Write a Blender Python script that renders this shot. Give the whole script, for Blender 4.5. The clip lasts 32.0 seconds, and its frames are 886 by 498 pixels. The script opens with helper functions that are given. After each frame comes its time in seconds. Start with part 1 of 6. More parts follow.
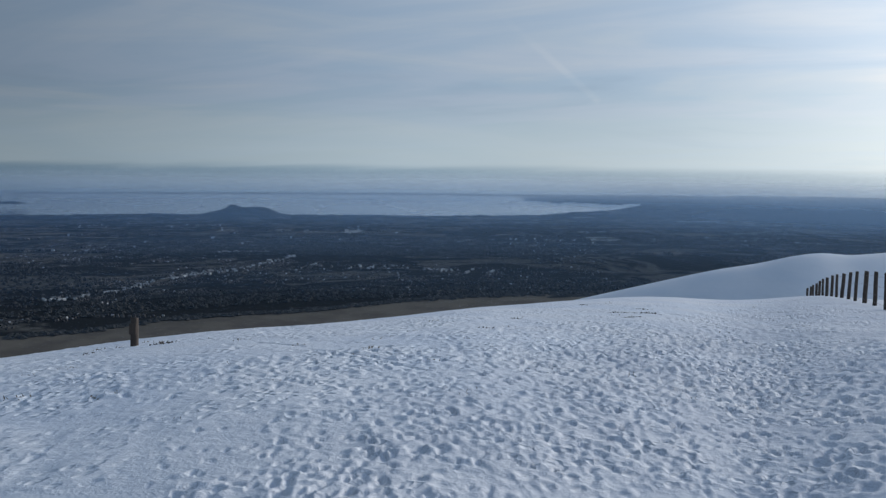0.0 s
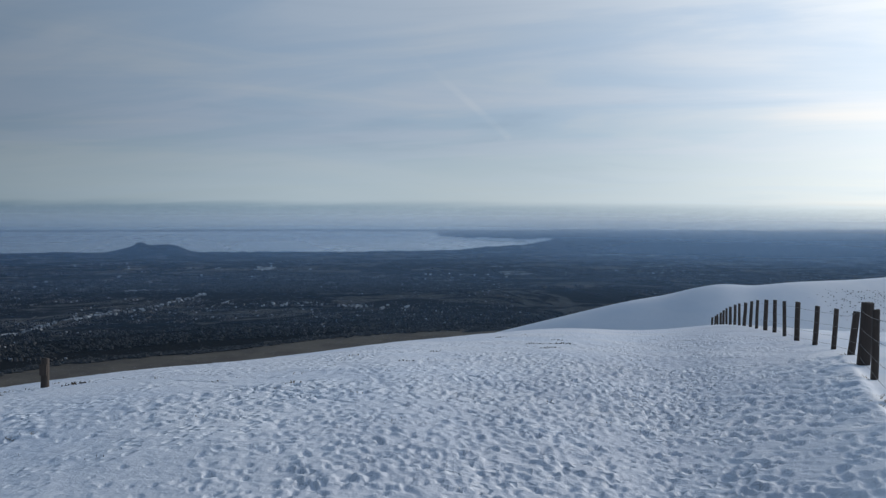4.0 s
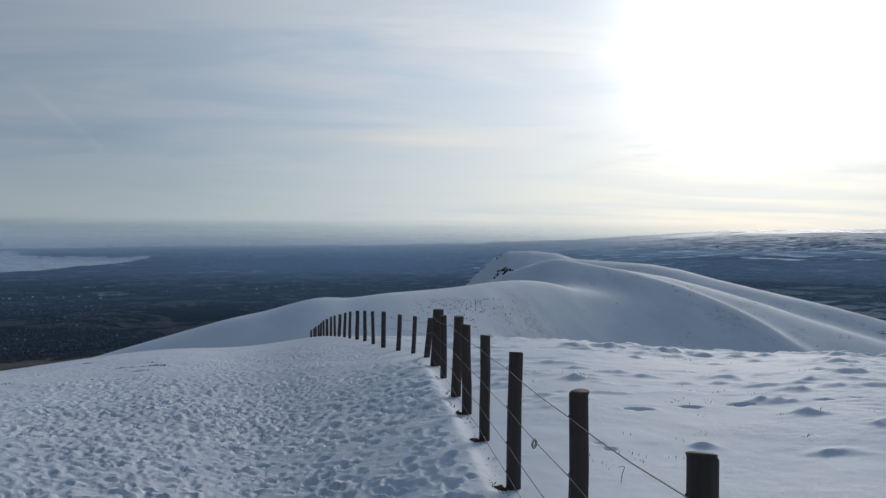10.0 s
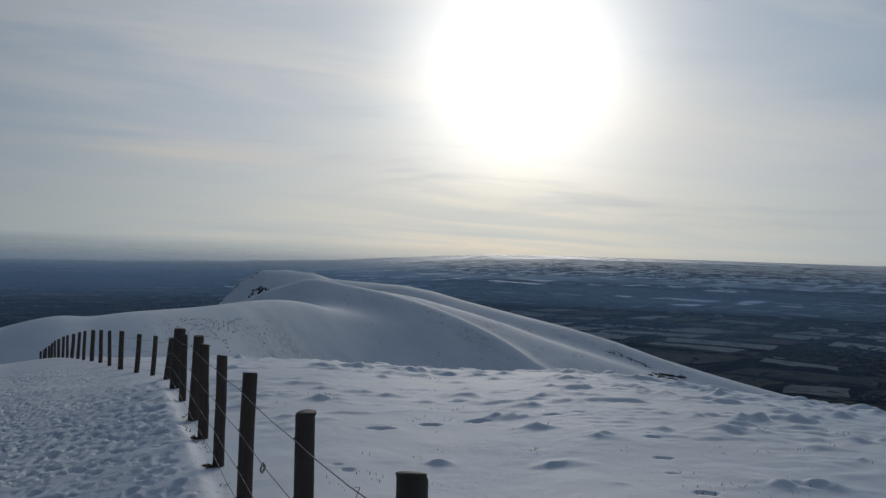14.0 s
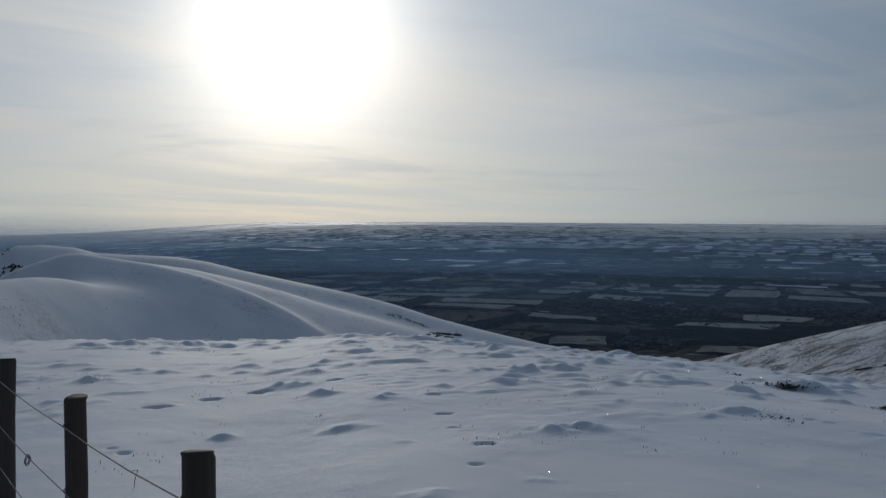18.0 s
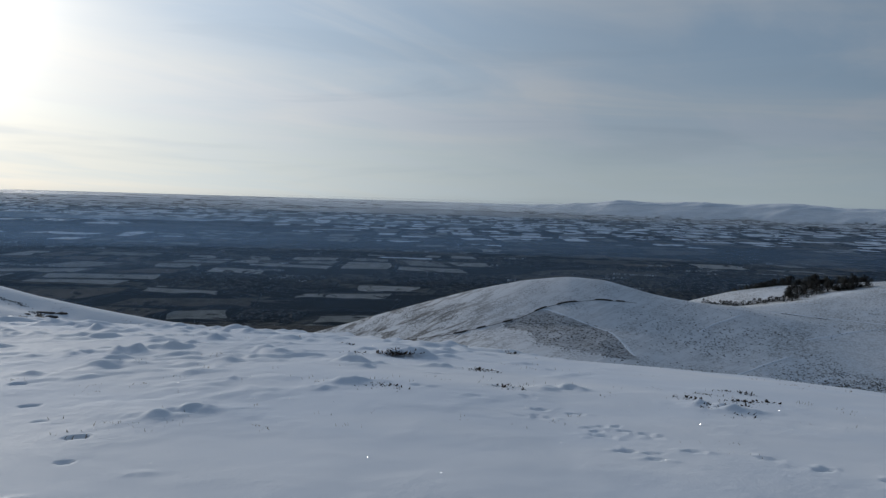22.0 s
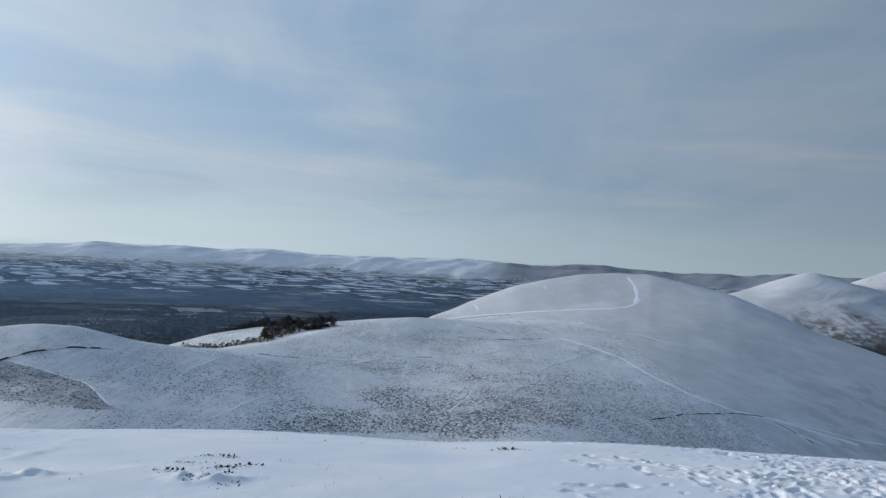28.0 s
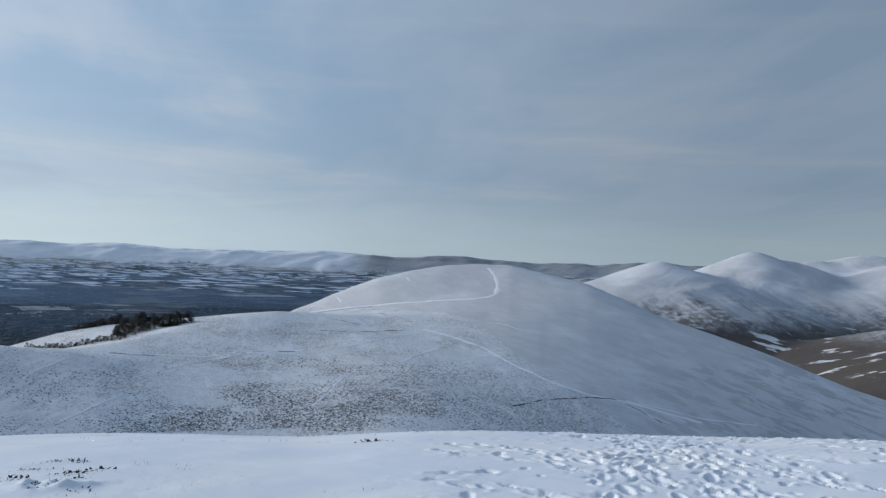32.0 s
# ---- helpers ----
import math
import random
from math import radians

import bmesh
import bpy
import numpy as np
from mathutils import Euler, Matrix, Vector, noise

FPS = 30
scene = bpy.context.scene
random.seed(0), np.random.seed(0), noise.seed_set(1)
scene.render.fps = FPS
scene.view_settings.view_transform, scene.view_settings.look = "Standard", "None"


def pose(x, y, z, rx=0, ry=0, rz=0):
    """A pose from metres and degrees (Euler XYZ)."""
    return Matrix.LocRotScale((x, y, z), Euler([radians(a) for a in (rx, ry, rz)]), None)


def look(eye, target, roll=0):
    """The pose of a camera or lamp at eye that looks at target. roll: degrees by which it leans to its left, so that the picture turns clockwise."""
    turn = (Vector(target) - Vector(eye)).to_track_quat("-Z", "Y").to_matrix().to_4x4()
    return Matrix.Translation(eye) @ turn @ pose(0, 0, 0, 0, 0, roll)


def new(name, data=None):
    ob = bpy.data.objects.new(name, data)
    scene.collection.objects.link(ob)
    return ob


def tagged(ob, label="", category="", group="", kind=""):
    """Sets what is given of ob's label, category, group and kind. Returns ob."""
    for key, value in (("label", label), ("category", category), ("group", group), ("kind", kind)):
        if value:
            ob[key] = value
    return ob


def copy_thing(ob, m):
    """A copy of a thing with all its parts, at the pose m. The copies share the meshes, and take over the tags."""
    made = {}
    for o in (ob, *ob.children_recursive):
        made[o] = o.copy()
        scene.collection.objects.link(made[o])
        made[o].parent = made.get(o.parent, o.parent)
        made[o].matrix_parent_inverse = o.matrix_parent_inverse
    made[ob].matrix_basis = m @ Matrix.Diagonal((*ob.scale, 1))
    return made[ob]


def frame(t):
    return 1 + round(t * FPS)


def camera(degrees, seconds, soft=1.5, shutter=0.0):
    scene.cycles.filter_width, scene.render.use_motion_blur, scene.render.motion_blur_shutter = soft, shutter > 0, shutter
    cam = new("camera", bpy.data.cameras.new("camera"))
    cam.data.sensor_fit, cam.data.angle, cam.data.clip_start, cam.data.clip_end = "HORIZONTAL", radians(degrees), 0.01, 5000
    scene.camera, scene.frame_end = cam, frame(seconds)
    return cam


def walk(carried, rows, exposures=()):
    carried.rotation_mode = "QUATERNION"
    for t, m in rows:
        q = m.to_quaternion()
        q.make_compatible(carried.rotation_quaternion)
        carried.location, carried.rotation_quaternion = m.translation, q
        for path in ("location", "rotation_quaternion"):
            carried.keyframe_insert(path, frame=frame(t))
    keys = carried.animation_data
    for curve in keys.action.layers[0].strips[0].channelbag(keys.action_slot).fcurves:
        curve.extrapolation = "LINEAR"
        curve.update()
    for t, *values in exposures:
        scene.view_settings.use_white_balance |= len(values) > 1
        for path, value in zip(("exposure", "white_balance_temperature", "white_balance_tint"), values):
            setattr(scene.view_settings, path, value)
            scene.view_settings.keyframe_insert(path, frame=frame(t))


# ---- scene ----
cam = camera(53.66, 32.0, soft=1.35)

# seconds, x, y, z, turn to the left, tilt up, roll
PATH = [
    (0.0, -0.390, 0.125, 1.536, 27.35, -5.07, 0.63),
    (0.5, -0.388, 0.119, 1.521, 26.61, -4.74, 0.55),
    (1.0, -0.404, 0.120, 1.530, 25.77, -4.57, 0.85),
    (1.5, -0.394, 0.116, 1.531, 25.06, -4.31, 0.97),
    (2.0, -0.404, 0.017, 1.525, 23.03, -3.84, 0.93),
    (2.5, -0.377, -0.060, 1.525, 21.99, -3.39, 0.79),
    (3.0, -0.366, -0.078, 1.529, 21.70, -3.01, 0.61),
    (3.5, -0.368, -0.079, 1.527, 21.84, -2.75, 0.36),
    (5.5, -0.370, -0.089, 1.526, 19.29, -2.19, -0.40),
    (6.0, -0.341, -0.125, 1.533, 15.61, -2.11, 0.03),
    (6.5, -0.319, -0.139, 1.537, 11.86, -2.01, 0.34),
    (7.0, -0.286, -0.109, 1.531, 8.21, -1.92, 0.73),
    (7.5, -0.301, -0.143, 1.537, 4.59, -1.88, 1.07),
    (8.0, -0.298, -0.157, 1.541, 0.88, -1.95, 1.14),
    (8.5, -0.289, -0.170, 1.544, -1.62, -1.84, 0.97),
    (9.0, -0.255, -0.191, 1.548, -3.05, -1.72, 0.79),
    (9.5, -0.219, -0.164, 1.538, -3.52, -1.61, 0.55),
    (10.0, -0.196, -0.170, 1.539, -3.77, -1.50, 0.27),
    (10.5, -0.175, -0.160, 1.536, -4.10, -1.37, 0.07),
    (11.0, -0.146, -0.145, 1.532, -4.41, -1.20, -0.17),
    (11.5, -0.121, -0.145, 1.531, -5.27, -1.02, -0.11),
    (12.0, -0.101, -0.166, 1.533, -7.15, -0.77, 0.17),
    (12.5, -0.073, -0.130, 1.523, -9.86, -0.46, 0.55),
    (13.0, -0.048, -0.111, 1.519, -13.11, -0.11, 1.02),
    (13.5, -0.031, -0.099, 1.516, -16.44, 0.18, 1.52),
    (14.0, -0.063, -0.090, 1.523, -19.51, 0.11, 1.90),
    (14.5, -0.087, -0.068, 1.524, -21.90, -0.01, 2.13),
    (16.5, -0.071, -0.073, 1.526, -28.32, -0.90, 1.28),
    (17.0, -0.071, -0.075, 1.527, -29.98, -1.22, 0.94),
    (17.5, -0.074, -0.076, 1.527, -31.88, -1.53, 0.64),
    (18.0, -0.076, -0.082, 1.527, -34.01, -1.83, 0.38),
    (18.5, -0.083, -0.069, 1.524, -36.47, -2.05, 0.46),
    (19.0, -0.078, -0.090, 1.526, -38.87, -2.13, 0.61),
    (19.5, -0.005, -0.062, 1.519, -41.21, -2.13, 0.81),
    (20.0, 0.040, -0.064, 1.520, -42.62, -2.04, 1.16),
    (20.5, 0.076, -0.053, 1.519, -43.62, -2.34, 1.16),
    (21.0, 0.117, -0.021, 1.512, -44.80, -2.94, 0.91),
    (21.5, 0.171, 0.042, 1.495, -50.48, -3.25, 1.11),
    (22.0, 0.192, 0.097, 1.499, -58.49, -3.14, 1.70),
    (22.5, 0.145, 0.078, 1.510, -64.91, -2.49, 1.98),
    (23.0, 0.168, 0.087, 1.508, -69.74, -1.80, 2.02),
    (23.5, 0.188, 0.103, 1.519, -73.01, -1.71, 2.12),
    (24.0, 0.246, 0.114, 1.534, -74.72, -2.31, 2.07),
    (24.5, 0.316, 0.132, 1.546, -76.06, -2.32, 1.87),
    (25.0, 0.380, 0.162, 1.567, -78.02, -1.68, 1.36),
    (25.5, 0.445, 0.199, 1.589, -81.06, -1.78, 1.40),
    (26.0, 0.498, 0.202, 1.621, -83.97, -1.28, 2.04),
    (26.5, 0.513, 0.201, 1.648, -86.51, -0.60, 2.44),
    (28.5, 0.547, 0.236, 1.652, -92.53, 1.24, 2.87),
    (29.0, 0.534, 0.233, 1.653, -93.68, 1.25, 2.85),
    (29.5, 0.542, 0.225, 1.655, -94.90, 1.24, 2.90),
    (30.0, 0.551, 0.213, 1.650, -96.35, 1.24, 2.85),
    (30.5, 0.553, 0.209, 1.649, -98.02, 1.24, 2.90),
    (31.0, 0.497, 0.215, 1.654, -99.71, 1.23, 2.83),
    (31.5, 0.461, 0.220, 1.662, -100.57, 1.17, 2.74),
    (32.0, 0.508, 0.218, 1.658, -100.36, 0.91, 2.23),
]
walk(cam, [(t, pose(x, y, z, 90 + tilt, 0, turn) @ pose(0, 0, 0, 0, 0, roll)) for t, x, y, z, turn, tilt, roll in PATH],
     exposures=[(0, -0.05, 6200, 10), (3, -0.08, 6200, 10), (7, -0.25, 6250, 10), (10, -0.52, 6250, 10), (12, -0.58, 6300, 10), (13, -0.76, 6350, 10), (14, -1.06, 6400, 10), (17, -1.12, 6450, 10), (20, -0.72, 6400, 10),
                (23, -0.45, 6400, 10), (25, -0.18, 6430, 10), (26, 0.20, 6420, 10), (29, 0.28, 6380, 10), (32, 0.32, 6380, 10)])

EYE = 1.55
rnd = random.Random(7)
rng = np.random.default_rng(7)

# ---- world and sun ----
SUN_AZ, SUN_EL = 24.3, 12.4
sun_dir = Vector((math.sin(radians(SUN_AZ)) * math.cos(radians(SUN_EL)),
                  math.cos(radians(SUN_AZ)) * math.cos(radians(SUN_EL)), math.sin(radians(SUN_EL))))


class Nodes:
    """Short hand for building a node tree."""

    def __init__(self, tree):
        self.tree = tree
        tree.nodes.clear()

    def add(self, kind, sets=None, **links):
        n = self.tree.nodes.new(kind)
        sets = sets or {}
        if "operation" in sets:
            n.operation = sets["operation"]
        if "use_clamp" in sets:
            n.use_clamp = sets["use_clamp"]
        if "interpolation_type" in sets:
            n.interpolation_type = sets["interpolation_type"]
        if "data_type" in sets:
            n.data_type = sets["data_type"]
        if "distance" in sets:
            n.distance = sets["distance"]
        if "feature" in sets:
            n.feature = sets["feature"]
        if "uv_map" in sets:
            n.uv_map = sets["uv_map"]
        if "sky_type" in sets:
            n.sky_type, n.sun_disc = sets["sky_type"], sets["sun_disc"]
            n.sun_elevation, n.sun_rotation, n.altitude = sets["sun_elevation"], sets["sun_rotation"], sets["altitude"]
            n.air_density, n.dust_density, n.ozone_density = sets["air_density"], sets["dust_density"], sets["ozone_density"]
        for k, v in links.items():
            self.put(n, k, v)
        return n

    def put(self, n, key, v):
        if key.startswith("i") and key[1:].isdigit():
            sock = n.inputs[int(key[1:])]
        else:
            sock = n.inputs[key.replace("_", " ")]
        if isinstance(v, bpy.types.NodeSocket):
            self.tree.links.new(v, sock)
        else:
            sock.default_value = v

    def math(self, op, a, b=0.0, c=0.0, clamp=False):
        n = self.add("ShaderNodeMath", {"operation": op, "use_clamp": clamp}, i0=a, i1=b)
        if op in ("MULTIPLY_ADD", "SMOOTH_MIN", "SMOOTH_MAX"):
            self.put(n, "i2", c)
        return n.outputs[0]

    def step(self, v, lo, hi, a=0.0, b=1.0, smooth=True):
        n = self.add("ShaderNodeMapRange", {"interpolation_type": "SMOOTHSTEP" if smooth else "LINEAR"}, i0=v, i1=lo, i2=hi, i3=a, i4=b)
        return n.outputs[0]

    def mix(self, f, a, b):
        n = self.add("ShaderNodeMix", {"data_type": "RGBA"}, i0=f)
        for idx, v in ((6, a), (7, b)):
            if isinstance(v, bpy.types.NodeSocket):
                self.tree.links.new(v, n.inputs[idx])
            else:
                n.inputs[idx].default_value = (*v, 1)
        return n.outputs[2]

    def noise(self, vec, scale, detail=4.0, rough=0.55, dist=0.0):
        n = self.add("ShaderNodeTexNoise", None, Vector=vec, Scale=scale, Detail=detail, Roughness=rough, Distortion=dist)
        return n.outputs[0]

    def vmap(self, vec, scale=(1, 1, 1), loc=(0, 0, 0), rot=(0, 0, 0)):
        n = self.add("ShaderNodeMapping", None, Vector=vec, Location=loc, Rotation=rot, Scale=scale)
        return n.outputs[0]


def build_world():
    w = bpy.data.worlds.new("world")
    scene.world = w
    w.use_nodes = True
    g = Nodes(w.node_tree)
    tc = g.add("ShaderNodeTexCoord").outputs["Generated"]
    sky = g.add("ShaderNodeTexSky", {"sky_type": "NISHITA", "sun_disc": False, "sun_elevation": radians(SUN_EL),
                                     "sun_rotation": radians(SUN_AZ), "altitude": 490.0, "air_density": 1.0,
                                     "dust_density": 0.6, "ozone_density": 1.5}).outputs[0]
    sky = g.add("ShaderNodeVectorMath", {"operation": "SCALE"}, i0=sky, Scale=0.085).outputs[0]
    sep = g.add("ShaderNodeSeparateXYZ", None, i0=tc)
    z = sep.outputs[2]
    # high thin cloud, seen on a flat layer
    zz = g.math("ADD", g.math("MAXIMUM", z, 0.0), 0.09)
    px, py = g.math("DIVIDE", sep.outputs[0], zz), g.math("DIVIDE", sep.outputs[1], zz)
    flat = g.add("ShaderNodeCombineXYZ", None, i0=px, i1=py).outputs[0]
    streak = g.noise(g.vmap(flat, (0.42, 1.1, 1), (3.1, 0.7, 0), (0, 0, 0.5)), 1.0, 6.0, 0.55, 0.6)
    veil = g.noise(g.vmap(flat, (0.22, 0.42, 1), (9.4, 2.2, 0), (0, 0, 0.35)), 1.0, 3.0, 0.5, 0.2)
    dot = g.add("ShaderNodeVectorMath", {"operation": "DOT_PRODUCT"}, i0=tc, i1=sun_dir).outputs["Value"]
    ang = g.math("ARCCOSINE", g.math("MINIMUM", dot, 1.0))
    near = g.math("EXPONENT", g.math("MULTIPLY", ang, -2.1))
    bear = g.math("ARCTAN2", sep.outputs[0], sep.outputs[1])
    lowvec = g.add("ShaderNodeCombineXYZ", None, i0=g.math("MULTIPLY", bear, 2.4), i1=g.math("MULTIPLY", z, 21.0)).outputs[0]
    bars = g.noise(lowvec, 1.0, 5.0, 0.55, 0.7)
    # an old vapour trail
    a_, b_ = Vector((-0.4067, 0.8955, 0.1805)), Vector((-0.3023, 0.9497, 0.0817))
    across = g.math("ABSOLUTE", g.add("ShaderNodeVectorMath", {"operation": "DOT_PRODUCT"}, i0=tc, i1=a_.cross(b_).normalized()).outputs["Value"])
    along = g.add("ShaderNodeVectorMath", {"operation": "DOT_PRODUCT"}, i0=tc, i1=(b_ - a_).normalized()).outputs["Value"]
    lo_, hi_ = a_.dot((b_ - a_).normalized()), b_.dot((b_ - a_).normalized())
    trail = g.math("MULTIPLY", g.step(across, 0.001, 0.006, 1.0, 0.0), g.math("MULTIPLY", g.step(along, lo_ - 0.02, hi_, 0.0, 0.8), g.step(along, hi_, hi_ + 0.008, 1.0, 0.0)))
    # cloud brightness grows towards the sun
    lit = g.mix(near, (0.285, 0.38, 0.50), (0.90, 0.86, 0.78))
    amount = g.math("ADD", g.step(streak, 0.38, 0.66, 0.0, 0.55), g.step(veil, 0.35, 0.65, 0.28, 0.60), clamp=True)
    base = g.mix(0.66, sky, (0.235, 0.36, 0.53))
    col = g.mix(amount, base, lit)
    col = g.mix(g.math("MULTIPLY", g.step(bars, 0.45, 0.75, 0.0, 0.45), g.step(z, 0.02, 0.26, 1.0, 0.25)), col, g.mix(near, (0.50, 0.52, 0.52), (0.92, 0.86, 0.74)))
    col = g.mix(g.math("MULTIPLY", g.step(bars, 0.32, 0.46, 0.35, 0.0), g.step(z, 0.02, 0.2, 1.0, 0.3)), col, (0.26, 0.34, 0.43))
    col = g.mix(g.math("MULTIPLY", trail, g.step(streak, 0.3, 0.6, 0.06, 0.22)), col, (0.66, 0.67, 0.66))
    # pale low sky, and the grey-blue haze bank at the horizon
    lowcol = g.mix(near, (0.42, 0.54, 0.60), (0.84, 0.79, 0.66))
    col = g.mix(g.step(z, 0.010, 0.10, 0.68, 0.0), col, lowcol)
    edge = g.math("ADD", z, g.step(streak, 0.3, 0.7, -0.0015, 0.0015))
    bank = g.mix(g.math("MULTIPLY", near, 1.5, clamp=True), (0.16, 0.28, 0.39), (0.62, 0.62, 0.56))
    col = g.mix(g.math("MULTIPLY", g.step(edge, -0.003, 0.009, 0.9, 0.0), g.step(bear, 0.10, 0.50, 1.0, 0.35)), col, bank)
    # one bright band of cloud low to the left of the sun
    band_z = g.math("DIVIDE", g.math("SUBTRACT", z, g.math("ADD", 0.096, g.math("MULTIPLY", g.math("SUBTRACT", bars, 0.5), 0.05))), 0.011)
    band_a = g.math("DIVIDE", g.math("SUBTRACT", bear, 0.035), 0.14)
    band = g.math("EXPONENT", g.math("MULTIPLY", g.math("ADD", g.math("MULTIPLY", band_z, band_z), g.math("MULTIPLY", band_a, band_a)), -1.0))
    col = g.mix(g.math("MULTIPLY", band, g.step(streak, 0.3, 0.6, 0.2, 0.55)), col, (0.74, 0.68, 0.60))
    # the sky darkens overhead
    col = g.add("ShaderNodeVectorMath", {"operation": "MULTIPLY"}, i0=col, i1=g.mix(g.step(z, 0.26, 0.62), (1.0, 1.0, 1.0), (0.88, 0.95, 1.05))).outputs[0]
    col = g.add("ShaderNodeVectorMath", {"operation": "SCALE"}, i0=col, Scale=g.math("MULTIPLY", g.math("MULTIPLY", g.step(ang, 0.20, 0.85, 1.68, 1.0), g.step(ang, 0.76, 1.72, 1.0, 0.60)), g.step(bear, -1.05, -0.40, 0.78, 1.0))).outputs[0]
    # aureole of the veiled sun
    glow = g.math("ADD", g.math("MULTIPLY", g.math("EXPONENT", g.math("MULTIPLY", g.math("MULTIPLY", ang, ang), -75.0)), 1.7),
                  g.math("MULTIPLY", g.math("EXPONENT", g.math("MULTIPLY", ang, -6.5)), 0.45))
    gl = g.add("ShaderNodeVectorMath", {"operation": "SCALE"}, i0=(1.0, 0.95, 0.86), Scale=glow).outputs[0]
    gl = g.add("ShaderNodeVectorMath", {"operation": "SCALE"}, i0=gl, Scale=g.step(z, -0.01, 0.12, 0.25, 1.0)).outputs[0]
    col = g.add("ShaderNodeVectorMath", {"operation": "ADD"}, i0=col, i1=gl).outputs[0]
    bg = g.add("ShaderNodeBackground", None, Color=col, Strength=1.0)
    g.add("ShaderNodeOutputWorld", None, Surface=bg.outputs[0])


build_world()
sun = new("sun", bpy.data.lights.new("sun", "SUN"))
sun.data.energy, sun.data.angle, sun.data.color = 2.2, radians(16.0), (1.0, 0.93, 0.83)
sun.matrix_world = look(sun_dir * 100, (0, 0, 0))


# ---- materials ----
def material(name, fill):
    m = bpy.data.materials.new(name)
    m.use_nodes = True
    g = Nodes(m.node_tree)
    bsdf = g.add("ShaderNodeBsdfPrincipled")
    fill(g, bsdf)
    g.add("ShaderNodeOutputMaterial", None, Surface=bsdf.outputs[0])
    return m


def bump(g, bsdf, height, strength, distance):
    b = g.add("ShaderNodeBump", None, Strength=strength, Distance=distance, Height=height)
    g.put(bsdf, "Normal", b.outputs[0])


SNOW = (0.86, 0.87, 0.89)


def snow_near(g, s):
    p = g.add("ShaderNodeTexCoord").outputs["Object"]
    big = g.noise(p, 0.35, 3.0)
    mid = g.noise(p, 3.2, 5.0, 0.6)
    fine = g.noise(p, 46.0, 4.0, 0.65)
    x = g.add("ShaderNodeSeparateXYZ", None, i0=p).outputs[0]
    col = g.mix(g.step(big, 0.35, 0.65), SNOW, (0.76, 0.80, 0.86))
    # packed and soiled by boots on the walkers' side of the fence
    soiled = g.math("MULTIPLY", g.step(x, -0.6, 0.5, g.step(x, -4.5, -2.6, 0.35, 1.0), 0.0), g.step(g.noise(p, 1.1, 5.0, 0.65), 0.25, 0.65, 0.35, 0.85))
    col = g.mix(soiled, col, (0.66, 0.68, 0.73))
    dirt = g.math("MULTIPLY", g.step(mid, 0.66, 0.78), g.step(g.noise(p, 60.0, 2.0), 0.56, 0.66))
    col = g.mix(g.math("MULTIPLY", dirt, 0.35), col, (0.30, 0.24, 0.17))
    g.put(s, "Base Color", col)
    g.put(s, "Roughness", g.step(fine, 0.3, 0.7, 0.62, 0.85))
    g.put(s, "Specular IOR Level", 0.05)
    lump = g.noise(p, 11.0, 4.0, 0.65)
    h = g.math("ADD", g.math("ADD", g.math("MULTIPLY", mid, 0.14), g.math("MULTIPLY", lump, 0.22)), g.math("MULTIPLY", fine, 0.08))
    # boot-sized dents packed side by side
    dents = g.add("ShaderNodeTexVoronoi", {"feature": "F1"}, Vector=g.add("ShaderNodeVectorMath", {"operation": "MULTIPLY_ADD"}, i0=g.add("ShaderNodeTexNoise", None, Vector=p, Scale=6.0, Detail=3.0).outputs[1], i1=(0.12, 0.12, 0.0), i2=g.vmap(p, (1.25, 0.8, 0.0))).outputs[0], Scale=8.0, Randomness=1.0).outputs["Distance"]
    dents = g.math("MULTIPLY", g.step(dents, 0.12, 0.52), g.step(g.noise(g.vmap(p, (1.0, 0.7, 1.0)), 0.9, 3.0, 0.6), 0.44, 0.60, 0.04, 1.0))
    h = g.math("ADD", h, g.math("MULTIPLY", dents, g.step(x, -0.7, 0.3, 0.37, 0.05)))
    crust = g.step(g.noise(g.vmap(p, loc=(5, 3, 0)), 0.8, 3.0), 0.45, 0.62, 0.10, 0.45)
    h = g.math("MULTIPLY", h, g.math("MAXIMUM", g.step(x, 0.2, 1.0, 1.0, 0.0), crust))
    bump(g, s, h, 0.7, 0.09)


